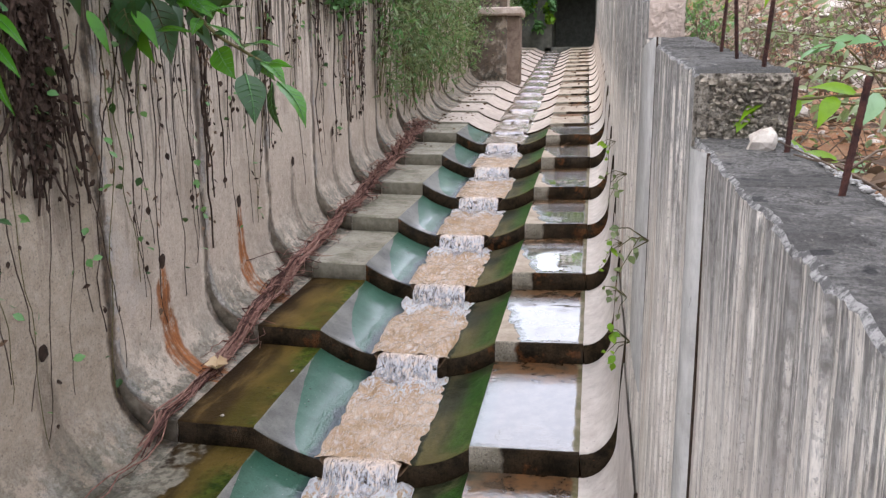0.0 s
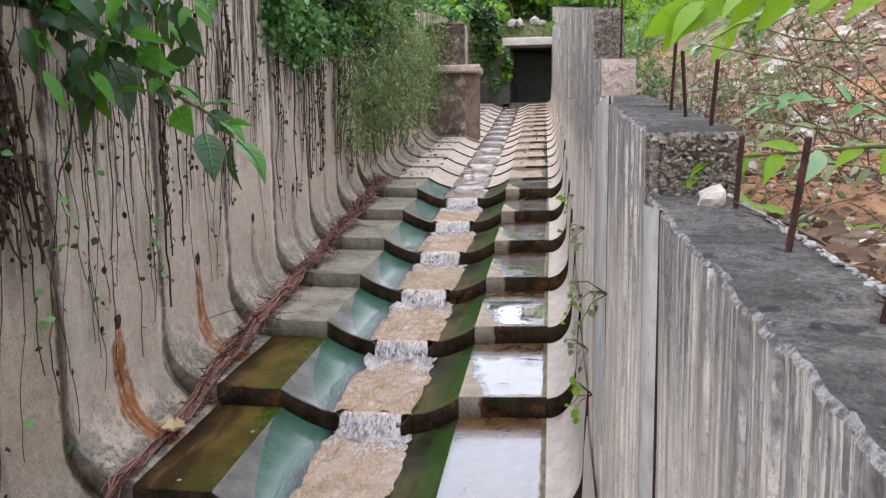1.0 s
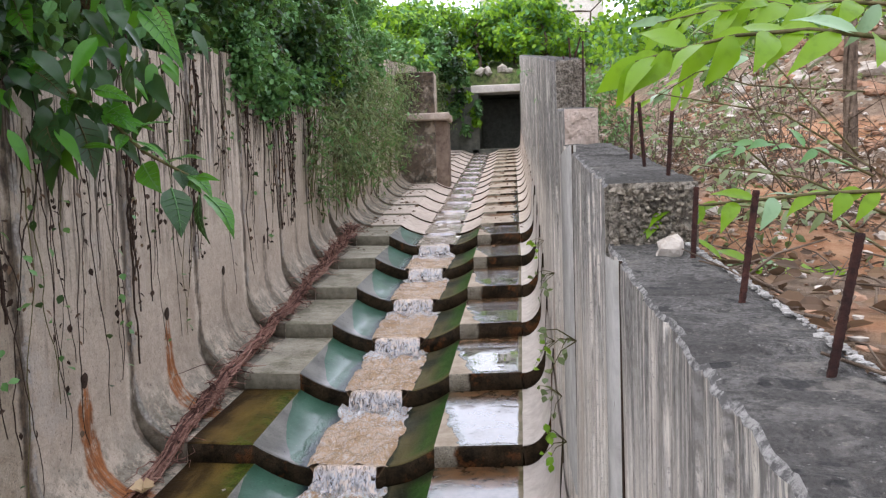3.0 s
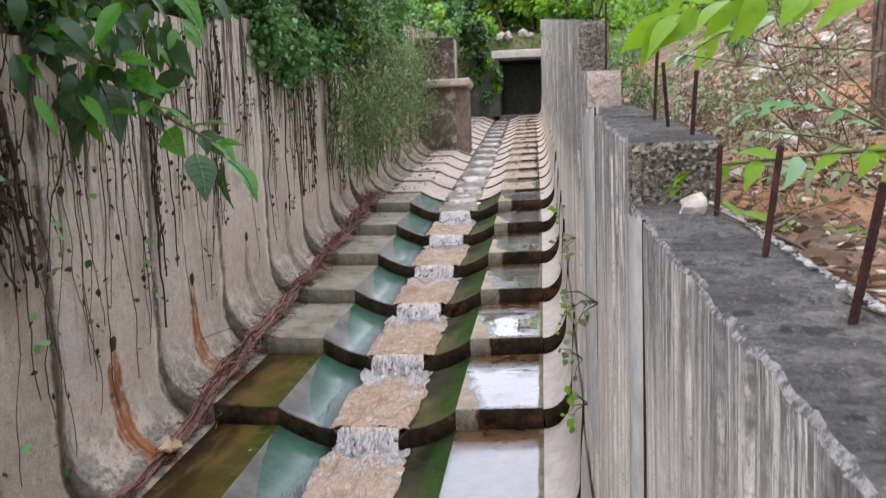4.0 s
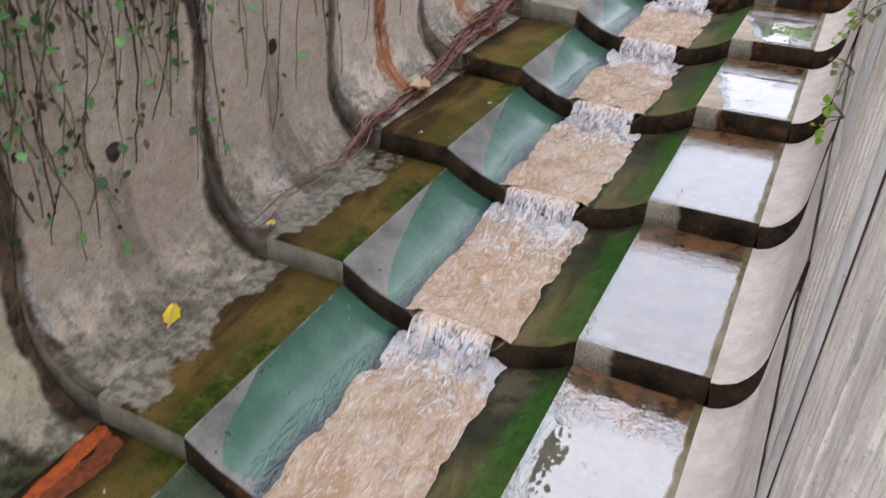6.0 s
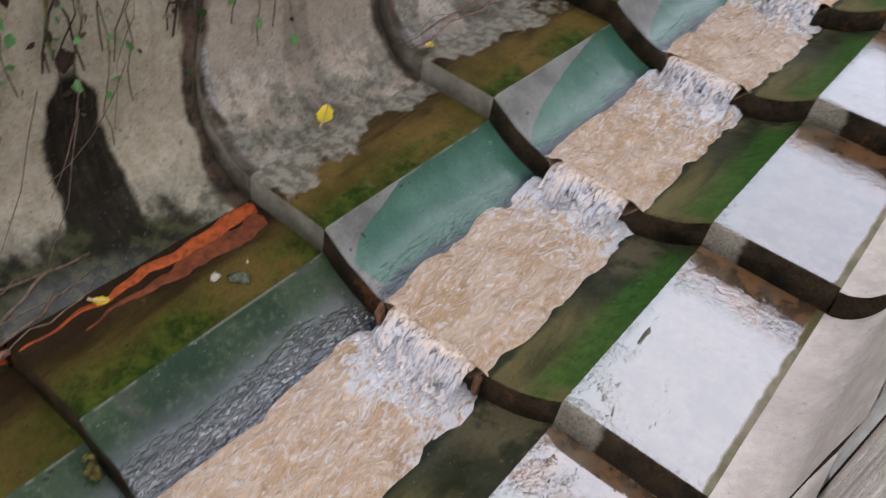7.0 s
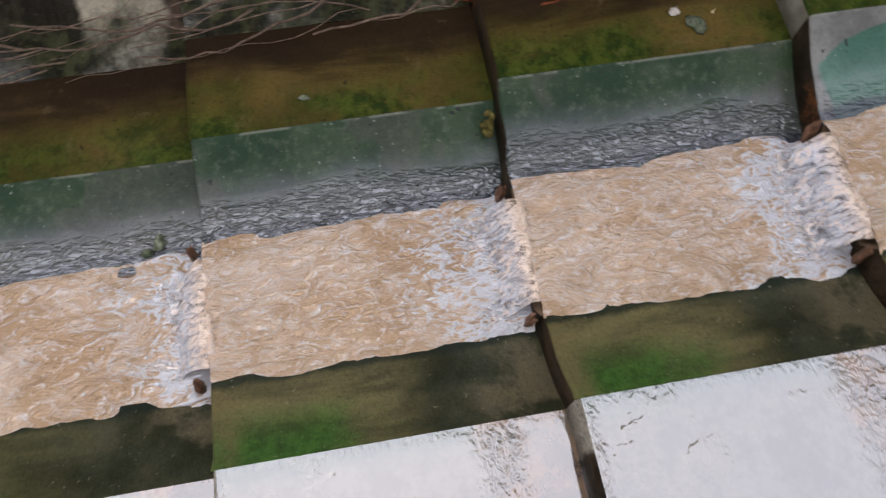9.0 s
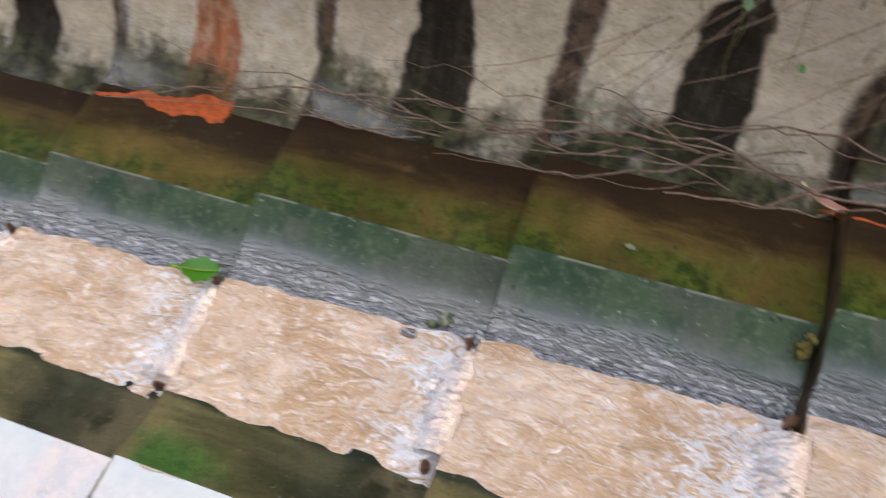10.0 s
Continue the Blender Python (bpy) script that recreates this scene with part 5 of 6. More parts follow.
# ---- the red root that runs down the ledges ----
root = thing("root_bundle", (-0.47, 1.0, lip(1)), "bundle of reddish-brown roots lying down the concrete steps", "root")
rr = random.Random(9)
spine = [(-0.47, 5.0, lip(5) + 0.03), (-0.46, 4.0, lip(4) + 0.03), (-0.46, 3.0, lip(3) + 0.03), (-0.46, 2.0, lip(2) + 0.035), (-0.47, 1.0, lip(1) + 0.035), (-0.47, 0.1, lip(0) + 0.035),
         (-0.47, -0.45, -0.145), (-0.46, -1.02, -0.175), (-0.46, -1.2, -0.27), (-0.46, -1.45, -0.305), (-0.50, -1.75, -0.345), (-0.52, -2.02, -0.40)]
dense = []
for a, b in zip(spine[:-1], spine[1:]):
    m = max(3, int(9 * abs(a[1] - b[1])))
    for i in range(m):
        c = Vector(a).lerp(Vector(b), i / m)
        dense.append(c + Vector((0.022 * nz(c.y * 2.3, 4.0, 0), 0, -0.012 * math.sin(math.pi * i / m) + 0.008 * nz(c.y * 4, 9.0, 0))))
dense.append(Vector(spine[-1]))
o = Vector((-0.47, 1.0, lip(1)))
for s in range(84):
    start = int((len(dense) - 22) * rr.random() ** 1.2)
    end = min(len(dense) - (0 if s < 3 else 9), start + rr.randrange(7, 26)) if s > 6 else len(dense) - (0 if s < 3 else 8)
    ph, sp = rr.uniform(0, 6.3), rr.uniform(0.05, 0.30) * rr.choice((1, -1))
    wx = wz = 0.0
    path = []
    for i in range(start, end):
        u = i / len(dense)
        r = (0.068 + 0.13 * max(0.0, 0.35 - u)) * (1.0 - 0.9 * u ** 1.8) * (0.55 + 0.45 * nz(i * 0.2, s * 3.1, 0))
        wx = wx * 0.72 + rr.gauss(0, 0.014)
        wz = wz * 0.7 + rr.gauss(0, 0.008)
        path.append(dense[i] - o + Vector((math.cos(ph + sp * i) * r + wx, rr.gauss(0, 0.008), 0.014 + abs(math.sin(ph + sp * i)) * r * 0.7 + wz)))
    v, f = tube(path, rr.uniform(0.0035, 0.0095), 5, 0.4)
    part("root_strand", v, f, (ROOT, ROOT_DARK, ROOT, ROOT_LIGHT)[s % 4], root)
for s in range(420):
    # short loose ends
    i = int(len(dense) * 0.75 * rr.random() ** 1.6)
    p = dense[i] - o
    path = [p + Vector((rr.gauss(0, 0.03), 0, 0.02 + 0.03 * rr.random()))]
    drift = rr.gauss(0, 0.05)
    for q in range(5):
        path.append(path[-1] + Vector((rr.gauss(0.006, 0.030), rr.gauss(drift, 0.03), rr.gauss(-0.006, 0.020) + (0.035 if i < 22 and q < 2 else 0))))
    v, f = tube(path, rr.uniform(0.002, 0.0055), 4, 0.5)
    part("rootlet", v, f, (ROOT, ROOT_LIGHT, ROOT_DARK)[s % 3], root)

# ---- pale thin roots lower down along the foot of the wall ----
pale = thing("thin_roots", (-0.45, -5.0, lip(-5)), "tangle of thin pale roots along the foot of a mossy wall", "root")
for s in range(22):
    y0 = rr.uniform(-6.3, -3.6)
    length = rr.uniform(0.5, 1.5)
    x0, dx = (rr.uniform(-0.60, -0.34) if s < 12 else rr.gauss(-0.47, 0.035)), 0.0
    path = []
    for i in range(14):
        y = y0 - length * i / 13
        dx = 0.55 * dx + rr.gauss(0, 0.015)
        x0 += dx
        x0 = min(-0.30, max(-0.66, x0))
        h = 0.0 if x0 > -0.40 else 0.37 * (1 - math.sqrt(max(0.0, 1 - ((x0 + 0.40) / 0.318) ** 2)))
        path.append(Vector((x0, y, ground_line(y) + h + 0.02 + 0.025 * rr.random())) - Vector((-0.45, -5.0, lip(-5))))
    v, f = tube(path, rr.uniform(0.0015, 0.0042) if s < 12 else rr.uniform(0.003, 0.0075), 5, 0.5)
    part("root_strand", v, f, ROOT_PALE, pale)
for s in range(16):
    y0 = rr.uniform(-4.8, -3.3)
    a = Vector((-0.66, y0, ground_line(y0) + rr.uniform(0.45, 0.7)))
    b = a + Vector((rr.uniform(0.10, 0.32), rr.uniform(-0.65, -0.2), -rr.uniform(0.25, 0.55)))
    path = [a.lerp(b, t) + Vector((0, 0, -0.05 * math.sin(math.pi * t))) + Vector((rr.gauss(0, 0.006), rr.gauss(0, 0.006), 0)) - Vector((-0.45, -5.0, lip(-5))) for t in (0, 0.25, 0.5, 0.75, 1)]
    v, f = tube(path, 0.0022, 4, 0.5)
    part("root_strand", v, f, ROOT_PALE, pale)

# ---- overhanging branch with large leaves on the left ----
branch = thing("leafy_branch", (-0.9, -0.95, 2.2), "overhanging branch with broad glossy green leaves", "branch")
o = Vector((-0.9, -0.95, 2.2))
v, f = tube([Vector(p) - o for p in ((-1.5, -0.9, 2.5), (-0.91, -0.95, 2.21), (-0.60, -0.95, 2.03), (-0.28, -0.97, 1.825), (-0.08, -1.0, 1.64), (0.17, -1.05, 1.51))], 0.016, 7, 0.4)
part("twig", v, f, STEM, branch)
v, f = tube([Vector(p) - o for p in ((-0.91, -0.95, 2.21), (-0.80, -1.25, 2.05), (-0.73, -1.60, 1.66))], 0.009, 6, 0.4)
part("twig", v, f, STEM, branch)
BROAD = [
    (0.13, -1.20, 1.47, 0.19, -1.26, 1.26, 0.141), (0.15, -0.95, 1.44, 0.21, -1.01, 1.22, 0.084), (0.17, -0.95, 1.44, 0.32, -1.01, 1.24, 0.147),
    (0.24, -1.20, 1.51, 0.37, -1.26, 1.49, 0.041), (-0.11, -0.95, 1.59, 0.00, -1.01, 1.45, 0.123), (0.02, -0.95, 1.59, 0.21, -1.01, 1.59, 0.074),
    (-0.03, -1.20, 1.67, 0.16, -1.26, 1.56, 0.050), (-0.40, -0.95, 1.67, -0.17, -1.01, 1.65, 0.037), (-0.27, -0.95, 1.86, -0.09, -1.01, 1.71, 0.111),
    (-0.18, -1.20, 1.89, 0.03, -1.26, 1.82, 0.068), (-0.19, -0.95, 2.32, -0.19, -1.01, 2.14, 0.111), (-0.09, -0.95, 2.27, 0.13, -1.01, 1.98, 0.123),
    (-0.74, -1.60, 1.70, -0.53, -1.66, 1.54, 0.060), (-0.74, -1.60, 1.59, -0.57, -1.66, 1.44, 0.055), (-0.74, -1.60, 1.51, -0.61, -1.66, 1.30, 0.050),
]
BROAD_DARK = [
    (0.10, -1.20, 2.22, 0.21, -1.26, 2.05, 0.068), (-0.68, -0.95, 2.35, -0.56, -1.01, 2.14, 0.135), (-0.51, -0.80, 1.84, -0.39, -0.86, 1.52, 0.179),
    (-0.50, -1.05, 1.82, -0.40, -1.11, 1.61, 0.143), (-0.60, -0.80, 1.75, -0.64, -0.86, 1.56, 0.103), (-0.86, -0.80, 1.82, -0.82, -0.86, 1.62, 0.103),
    (-0.53, -1.05, 2.00, -0.35, -1.11, 1.86, 0.143), (-0.80, -0.80, 2.10, -0.74, -0.86, 1.91, 0.128),
]
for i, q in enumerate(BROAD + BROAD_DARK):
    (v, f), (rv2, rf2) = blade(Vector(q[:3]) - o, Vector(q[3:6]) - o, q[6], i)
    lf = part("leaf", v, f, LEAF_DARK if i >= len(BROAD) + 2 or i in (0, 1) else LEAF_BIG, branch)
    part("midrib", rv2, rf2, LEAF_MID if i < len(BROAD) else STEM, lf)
rb = random.Random(31)
twig_line = [Vector(p) for p in ((-0.91, -0.95, 2.21), (-0.60, -0.95, 2.03), (-0.28, -0.97, 1.825), (-0.08, -1.0, 1.64), (0.17, -1.05, 1.51))]
for i in range(44):
    # leaves set along the twig
    u = rb.uniform(0.1, 3.95)
    p = twig_line[int(u)].lerp(twig_line[int(u) + 1], u % 1)
    q = p + Vector((rb.uniform(-0.06, 0.20), rb.uniform(-0.10, 0.06), rb.uniform(-0.17, 0.05))) * rb.uniform(0.7, 1.2)
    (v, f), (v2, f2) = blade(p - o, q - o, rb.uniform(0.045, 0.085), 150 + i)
    lf = part("leaf", v, f, LEAF_BIG if i % 3 else LEAF_DARK, branch)
    part("midrib", v2, f2, LEAF_MID if i % 3 else LEAF_DARK, lf)
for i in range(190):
    # further leaves, mostly in the darkened colour that stands for the branch's shade
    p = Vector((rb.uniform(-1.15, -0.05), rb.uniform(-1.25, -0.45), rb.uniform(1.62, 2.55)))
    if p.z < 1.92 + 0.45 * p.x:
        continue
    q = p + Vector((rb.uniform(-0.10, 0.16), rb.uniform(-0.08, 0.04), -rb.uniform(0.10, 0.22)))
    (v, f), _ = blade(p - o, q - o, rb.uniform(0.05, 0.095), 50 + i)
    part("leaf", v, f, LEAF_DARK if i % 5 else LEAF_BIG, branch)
side = thing("leafy_shoot", (-0.75, -2.6, 0.9), "bright green shoot with serrated leaves against a wall", "branch")
for i, (dy, dz, tx, tz) in enumerate(((0.0, 0.62, 0.10, -0.02), (0.05, 0.55, 0.12, -0.10), (-0.04, 0.50, 0.13, -0.16), (0.02, 0.12, 0.06, -0.07), (0.06, 0.06, 0.07, -0.06), (-0.05, 0.05, 0.05, -0.07))):
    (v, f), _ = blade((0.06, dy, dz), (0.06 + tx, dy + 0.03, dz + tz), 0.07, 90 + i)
    part("leaf", v, f, LEAF_BRIGHT, side)
v, f = tube([(0.02, 0, 0.7), (0.05, 0.01, 0.5), (0.05, 0.0, 0.2), (0.04, 0.0, 0.0)], 0.004, 5)
part("twig", v, f, STEM, side)

# ---- pinnate sprays over the retaining wall ----


def spray(pts, length, width, seed, mat, label, count):
    ob = thing("leaf_spray", pts[0], label, "branch", "sprays over the wall")
    base = Vector(pts[0])
    rnd = random.Random(seed)
    path = []
    P = [Vector(p) - base for p in pts]
    for a, b in zip(P[:-1], P[1:]):
        path += [a.lerp(b, t) for t in (0, 0.25, 0.5, 0.75)]
    path.append(P[-1])
    v, f = tube(path, 0.0045, 5, 0.4)
    part("stalk", v, f, STEM, ob)
    for i in range(count):
        u = (i + 0.5) / count * (len(path) - 1)
        p = path[int(u)].lerp(path[min(len(path) - 1, int(u) + 1)], u % 1)
        d = (path[min(len(path) - 1, int(u) + 1)] - path[int(u)]).normalized()
        s = 1 if i % 2 else -1
        tip = p + (d * 0.75 + Vector((0, 0.45 * s, -0.42 if s < 0 else 0.02)) + Vector((rnd.gauss(0, 0.2), rnd.gauss(0, 0.25), rnd.gauss(-0.22, 0.28)))).normalized() * length * rnd.uniform(1.0, 1.5)
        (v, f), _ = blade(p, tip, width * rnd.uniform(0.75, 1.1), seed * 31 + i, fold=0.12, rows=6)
        part("leaf", v, f, LEAF_SAGE if mat is LEAF_SPRAY and rnd.random() < 0.16 else mat, ob)


spray([(2.249, -2.9, 1.385), (2.134, -2.9, 1.383), (1.984, -2.9, 1.372), (1.862, -2.9, 1.363), (1.84, -2.9, 1.355)], 0.060, 0.032, 1, LEAF_SPRAY, "bright green pinnate leaf spray over a wall", 17)
spray([(2.161, -3.1, 1.622), (2.045, -3.1, 1.641), (1.934, -3.1, 1.637), (1.829, -3.1, 1.616), (1.778, -3.1, 1.603)], 0.082, 0.044, 2, LEAF_SPRAY, "light green pinnate leaf spray hanging high", 17)
spray([(2.29, -2.8, 1.737), (2.20, -2.8, 1.747), (2.117, -2.8, 1.741), (2.044, -2.8, 1.76), (1.991, -2.8, 1.731)], 0.085, 0.044, 3, LEAF_SPRAY, "light green leaf spray above a wall", 16)
spray([(2.511, -2.45, 1.167), (2.333, -2.45, 1.177), (2.152, -2.45, 1.217), (2.02, -2.45, 1.233)], 0.095, 0.036, 4, LEAF_SPRAY, "low green leaf spray behind a wall", 13)
spray([(2.56, -2.4, 1.80), (2.247, -2.4, 1.822), (2.049, -2.4, 1.826), (1.93, -2.4, 1.804)], 0.085, 0.034, 6, LEAF_SPRAY, "light green pinnate leaf spray above the bank", 17)
spray([(2.56, -2.3, 1.90), (2.35, -2.3, 1.93), (2.15, -2.3, 1.95), (2.05, -2.3, 1.93)], 0.085, 0.034, 7, LEAF_SPRAY, "light green leaf spray high above the bank", 15)
spray([(2.60, -2.0, 1.42), (2.45, -2.0, 1.50), (2.30, -2.0, 1.53), (2.16, -2.0, 1.50)], 0.075, 0.030, 8, LEAF_MID, "green leaf spray hanging over the bank", 13)
for n, (a, b, c) in enumerate((((2.75, -1.8, 1.40), (2.40, -1.85, 1.62), (1.98, -1.9, 1.70)), ((2.6, -1.6, 1.30), (2.3, -1.7, 1.55), (2.02, -1.75, 1.58)), ((2.55, -2.3, 1.30), (2.3, -2.3, 1.42), (2.02, -2.35, 1.46)),
                               ((2.8, -1.4, 1.50), (2.5, -1.4, 1.85), (2.2, -1.45, 1.98)), ((2.45, -2.6, 1.20), (2.25, -2.6, 1.34), (2.05, -2.62, 1.36)), ((2.9, -1.2, 1.75), (2.45, -1.3, 1.78), (2.05, -1.3, 1.92)))):
    spray([a, b, c], 0.042, 0.016, 20 + n, LEAF_FERN, "thin wispy twig with small grey-green leaves", 15)
spray([(2.405, -1.5, 1.859), (2.212, -1.5, 1.809), (2.055, -1.5, 1.717)], 0.09, 0.036, 5, LEAF_SPRAY, "green leaf spray over rubble", 12)

# ---- reinforcing bars ----


def rebar(a, b, r=0.0040):
    ob = thing("reinforcing_bar", a, "rusty ribbed steel bar standing up from concrete", "steel bar", "bars along the wall")
    d = Vector(b) - Vector(a)
    n = 40
    path = [Vector((0, 0, -0.03)) + d * (i / n) for i in range(n + 1)]
    v, f = tube(path, r, 8)
    v = [p + (p - path[min(n, i // 8)]) * (0.16 if (i // 8) % 2 else 0.0) for i, p in enumerate(v)]
    part("bar", v, f, RUST, ob)


for a, b in (((1.842, -3.725, 1.236), (1.871, -3.725, 1.387)), ((1.850, -3.43, 1.260), (1.871, -3.43, 1.424)), ((1.861, -3.11, 1.285), (1.869, -3.11, 1.431)),
             ((1.877, -2.807, 1.424), (1.888, -2.807, 1.581)), ((1.873, -2.561, 1.451), (1.860, -2.561, 1.627)), ((1.872, -2.316, 1.478), (1.882, -2.316, 1.694)),
             ((1.839, -0.5, 2.03), (1.831, -0.5, 2.17)), ((1.851, -0.4, 2.05), (1.894, -0.4, 2.19)), ((1.806, -0.6, 2.02), (1.797, -0.6, 2.07)), ((1.855, -1.0, 1.74), (1.858, -1.0, 2.06))):
    rebar(a, b)

stone = thing("loose_stone", (1.836, -3.06, wall_top_a(-3.06) + 0.012), "pale angular stone lying on a wall top", "stone")
v, f = lump((0, 0, 0), (0.024, 0.02, 0.022), 4.0, 0.5, 2)
part("stone_body", v, f, ROCK_PALE, stone, smooth=False)

# ---- rubble and gravel on the bank ----
rg = random.Random(77)
for i in range(170):
    x = 1.97 + rg.random() ** 1.8 * 3.2
    y = rg.uniform(-4.2, 5.0)
    r = rg.uniform(0.025, 0.10) * (0.20 + 0.62 * min(1.6, x - 1.9))
    st = thing("rubble_stone", (x, y, bank_right(x, y) + r * 0.12), "pale broken stone on an earth bank" if i % 3 else "reddish broken stone on an earth bank", "stone", "rubble on the bank")
    v, f = lump((0, 0, 0), (r, r * rg.uniform(0.6, 1.1), r * rg.uniform(0.45, 0.8)), i * 1.37, 0.6, 1 if r < 0.06 else 2)
    part("stone_body", v, f, ROCK_PALE if i % 3 else ROCK_RED, st, smooth=False)
for name, mat, count, label in (("gravel", ROCK_PALE, 2600, "loose pale gravel strewn on the earth bank"), ("earth_clods", ROCK_RED, 3000, "reddish clods and chips of stone on the earth bank")):
    bits = []
    for i in range(count):
        x = 1.905 + rg.random() ** 1.8 * 3.0
        y = rg.uniform(-4.5, 4.0)
        r = (0.004 + 0.020 * rg.random() ** 2) * min(1.8, 0.42 + 0.9 * (x - 1.9))
        bits.append(lump((x, y, bank_right(x, y) + r * 0.2), (r * rg.uniform(0.7, 1.5), r * rg.uniform(0.7, 1.3), r * rg.uniform(0.4, 0.8)), rg.uniform(0, 60), 0.8, 1))
    v, f = joined(bits)
    tagged(part(name, v, f, mat, smooth=False), label, "gravel", kind="stuff")
heap = []
for i in range(60):
    x, y = rg.uniform(0.1, 1.7), rg.uniform(20.5, 22.5)
    heap.append(lump((x, y, terrain(x, y) + 0.05), (rg.uniform(0.08, 0.2),) * 3, i * 0.9, 0.6, 1))
v, f = joined(heap)
tagged(part("rubble_heap", v, f, ROCK_PALE, smooth=False), "heap of pale rubble above a culvert", "rubble", kind="stuff")

# ---- shrubs on the bank ----


def shrub(x, y, h, seed, mat, leaf, n, label, stems=7, spread=0.5):
    rnd = random.Random(seed)
    z = bank_right(x, y) if x > 0 else bank_left(x, y)
    ob = thing("shrub", (x, y, z), label, "shrub")
    bits, pts = [], []
    for s in range(stems):
        d = Vector((rnd.gauss(0, spread), rnd.gauss(0, spread), 1)).normalized()
        path = [Vector((rnd.gauss(0, 0.04), rnd.gauss(0, 0.04), -0.05))]
        hh = h * rnd.uniform(0.6, 1.15)
        for i in range(7):
            d = (d + Vector((rnd.gauss(0, 0.16), rnd.gauss(0, 0.16), 0.03))).normalized()
            path.append(path[-1] + d * hh / 7)
        bits.append(tube(path, 0.0048 * h, 5, 0.3))
        for t in range(4):
            a = path[rnd.randrange(2, 7)]
            e = a + Vector((rnd.gauss(0, 0.3), rnd.gauss(0, 0.3), rnd.uniform(0.0, 0.3))) * h * 0.7
            bits.append(tube([a, a.lerp(e, 0.5) + Vector((0, 0, 0.03 * h)), e], 0.0028 * h, 4, 0.4))
            for q in range(max(1, n // (stems * 4))):
                p = a.lerp(e, rnd.uniform(0.2, 1.05))
                pts.append((p.x + rnd.gauss(0, 0.04 * h), p.y + rnd.gauss(0, 0.04 * h), p.z + rnd.gauss(0, 0.04 * h)))
    v, f = joined(bits)
    tagged(part("twig_tangle", v, f, BARK, ob), kind="stuff")
    v, f = leaf_cloud(np.array(pts), leaf * 0.72, seed, droop=0.35, narrow=0.7)
    part("leaves", v, f, mat, ob, smooth=False)


for i, (x, y, h, m, lf, n) in enumerate(((2.35, -1.6, 0.45, LEAF_FERN, 0.04, 160), (2.6, -0.6, 0.6, LEAF_FERN, 0.045, 200), (3.1, 0.4, 0.8, LEAF_FERN, 0.05, 260), (2.5, 0.8, 0.6, LEAF_FERN, 0.05, 220),
                                         (2.25, -2.2, 0.30, LEAF_FERN, 0.04, 110), (3.6, -0.9, 0.7, LEAF_BROWN, 0.06, 240), (2.9, -2.0, 0.45, LEAF_BROWN, 0.05, 200), (4.4, 1.8, 1.0, LEAF_FERN, 0.08, 420),
                                         (2.35, 2.2, 0.9, LEAF_MID, 0.08, 420), (3.4, 3.2, 1.0, LEAF_MID, 0.09, 450), (5.6, 3.5, 1.4, LEAF_MID, 0.11, 520), (2.3, 4.4, 1.2, LEAF_MID, 0.10, 520))):
    shrub(x, y, h, 500 + i, m, lf, n, "straggly shrub with thin brown stems and small leaves", 7, 0.55)
for i in range(34):
    shrub(2.08 + 1.5 * rg.random(), rg.uniform(-3.4, 1.6), rg.uniform(0.28, 0.7), 560 + i, LEAF_BROWN if i % 3 else LEAF_FERN, 0.035, 70, "tangle of thin dry brown twigs on an earth bank", 9, 0.9)
lit = []
for i in range(5200):
    x, y = 1.90 + rg.random() ** 1.9 * 3.0, rg.uniform(-4.5, 2.5)
    lit.append((x, y, bank_right(x, y) + 0.012))
v, f = leaf_cloud(np.array(lit), 0.036, 66, spread=0.4, droop=0.05, narrow=0.75)
tagged(part("leaf_litter", v, f, LEAF_BROWN, smooth=False), "dry brown leaf litter scattered over the bank", "leaf litter", kind="stuff")
sticks = []
for i in range(420):
    # fallen twigs, thickest beside the wall
    x, y = 1.91 + rg.random() ** 2 * 1.6, rg.uniform(-4.3, 0.5)
    a = rg.uniform(0, math.pi)
    d = Vector((math.cos(a), math.sin(a), rg.uniform(0.0, 0.5))) * rg.uniform(0.05, 0.16)
    base = Vector((x, y, bank_right(x, y) + 0.008))
    sticks.append(tube([base, base + d * 0.5 + Vector((rg.gauss(0, 0.012), rg.gauss(0, 0.012), 0.01)), base + d], rg.uniform(0.0012, 0.003), 4, 0.5))
v, f = joined(sticks)
tagged(part("fallen_twigs", v, f, BARK), "thin dry brown twigs strewn on the bank", "twigs", kind="stuff")
crumbs = []
for i in range(750):
    # crumbled mortar along the outer edge of the wall top
    y = rg.uniform(-4.3, -2.92)
    x = FACE + 0.142 + abs(rg.gauss(0, 0.016)) - 0.008
    r = 0.0012 + 0.0042 * rg.random() ** 2
    crumbs.append(lump((x, y, wall_top_a(y) + 0.002 - max(0.0, x - FACE - 0.142) * 1.2), (r * rg.uniform(0.8, 1.6), r * rg.uniform(0.8, 1.6), r * 0.7), rg.uniform(0, 50), 0.8, 1))
v, f = joined(crumbs)
tagged(part("mortar_crumbs", v, f, CRUMB, smooth=False), "pale crumbled mortar along a wall's edge", "rubble", kind="stuff")
trunk = thing("dead_stump", (3.12, -0.5, bank_right(3.12, -0.5)), "thin grey-brown sapling trunk wrapped in dry creeper", "tree trunk")
v, f = joined([tube([(0.02 * math.cos(a + t), 0.02 * math.sin(a + t), 0.85 * t / 3 - 0.03) for t in (0, 0.5, 1, 1.5, 2, 2.5, 3)], 0.016, 5, 0.7) for a in (0, 1.3, 2.6, 3.9, 5.2)])
part("trunk", v, f, BARK, trunk)

# ---- trees ----


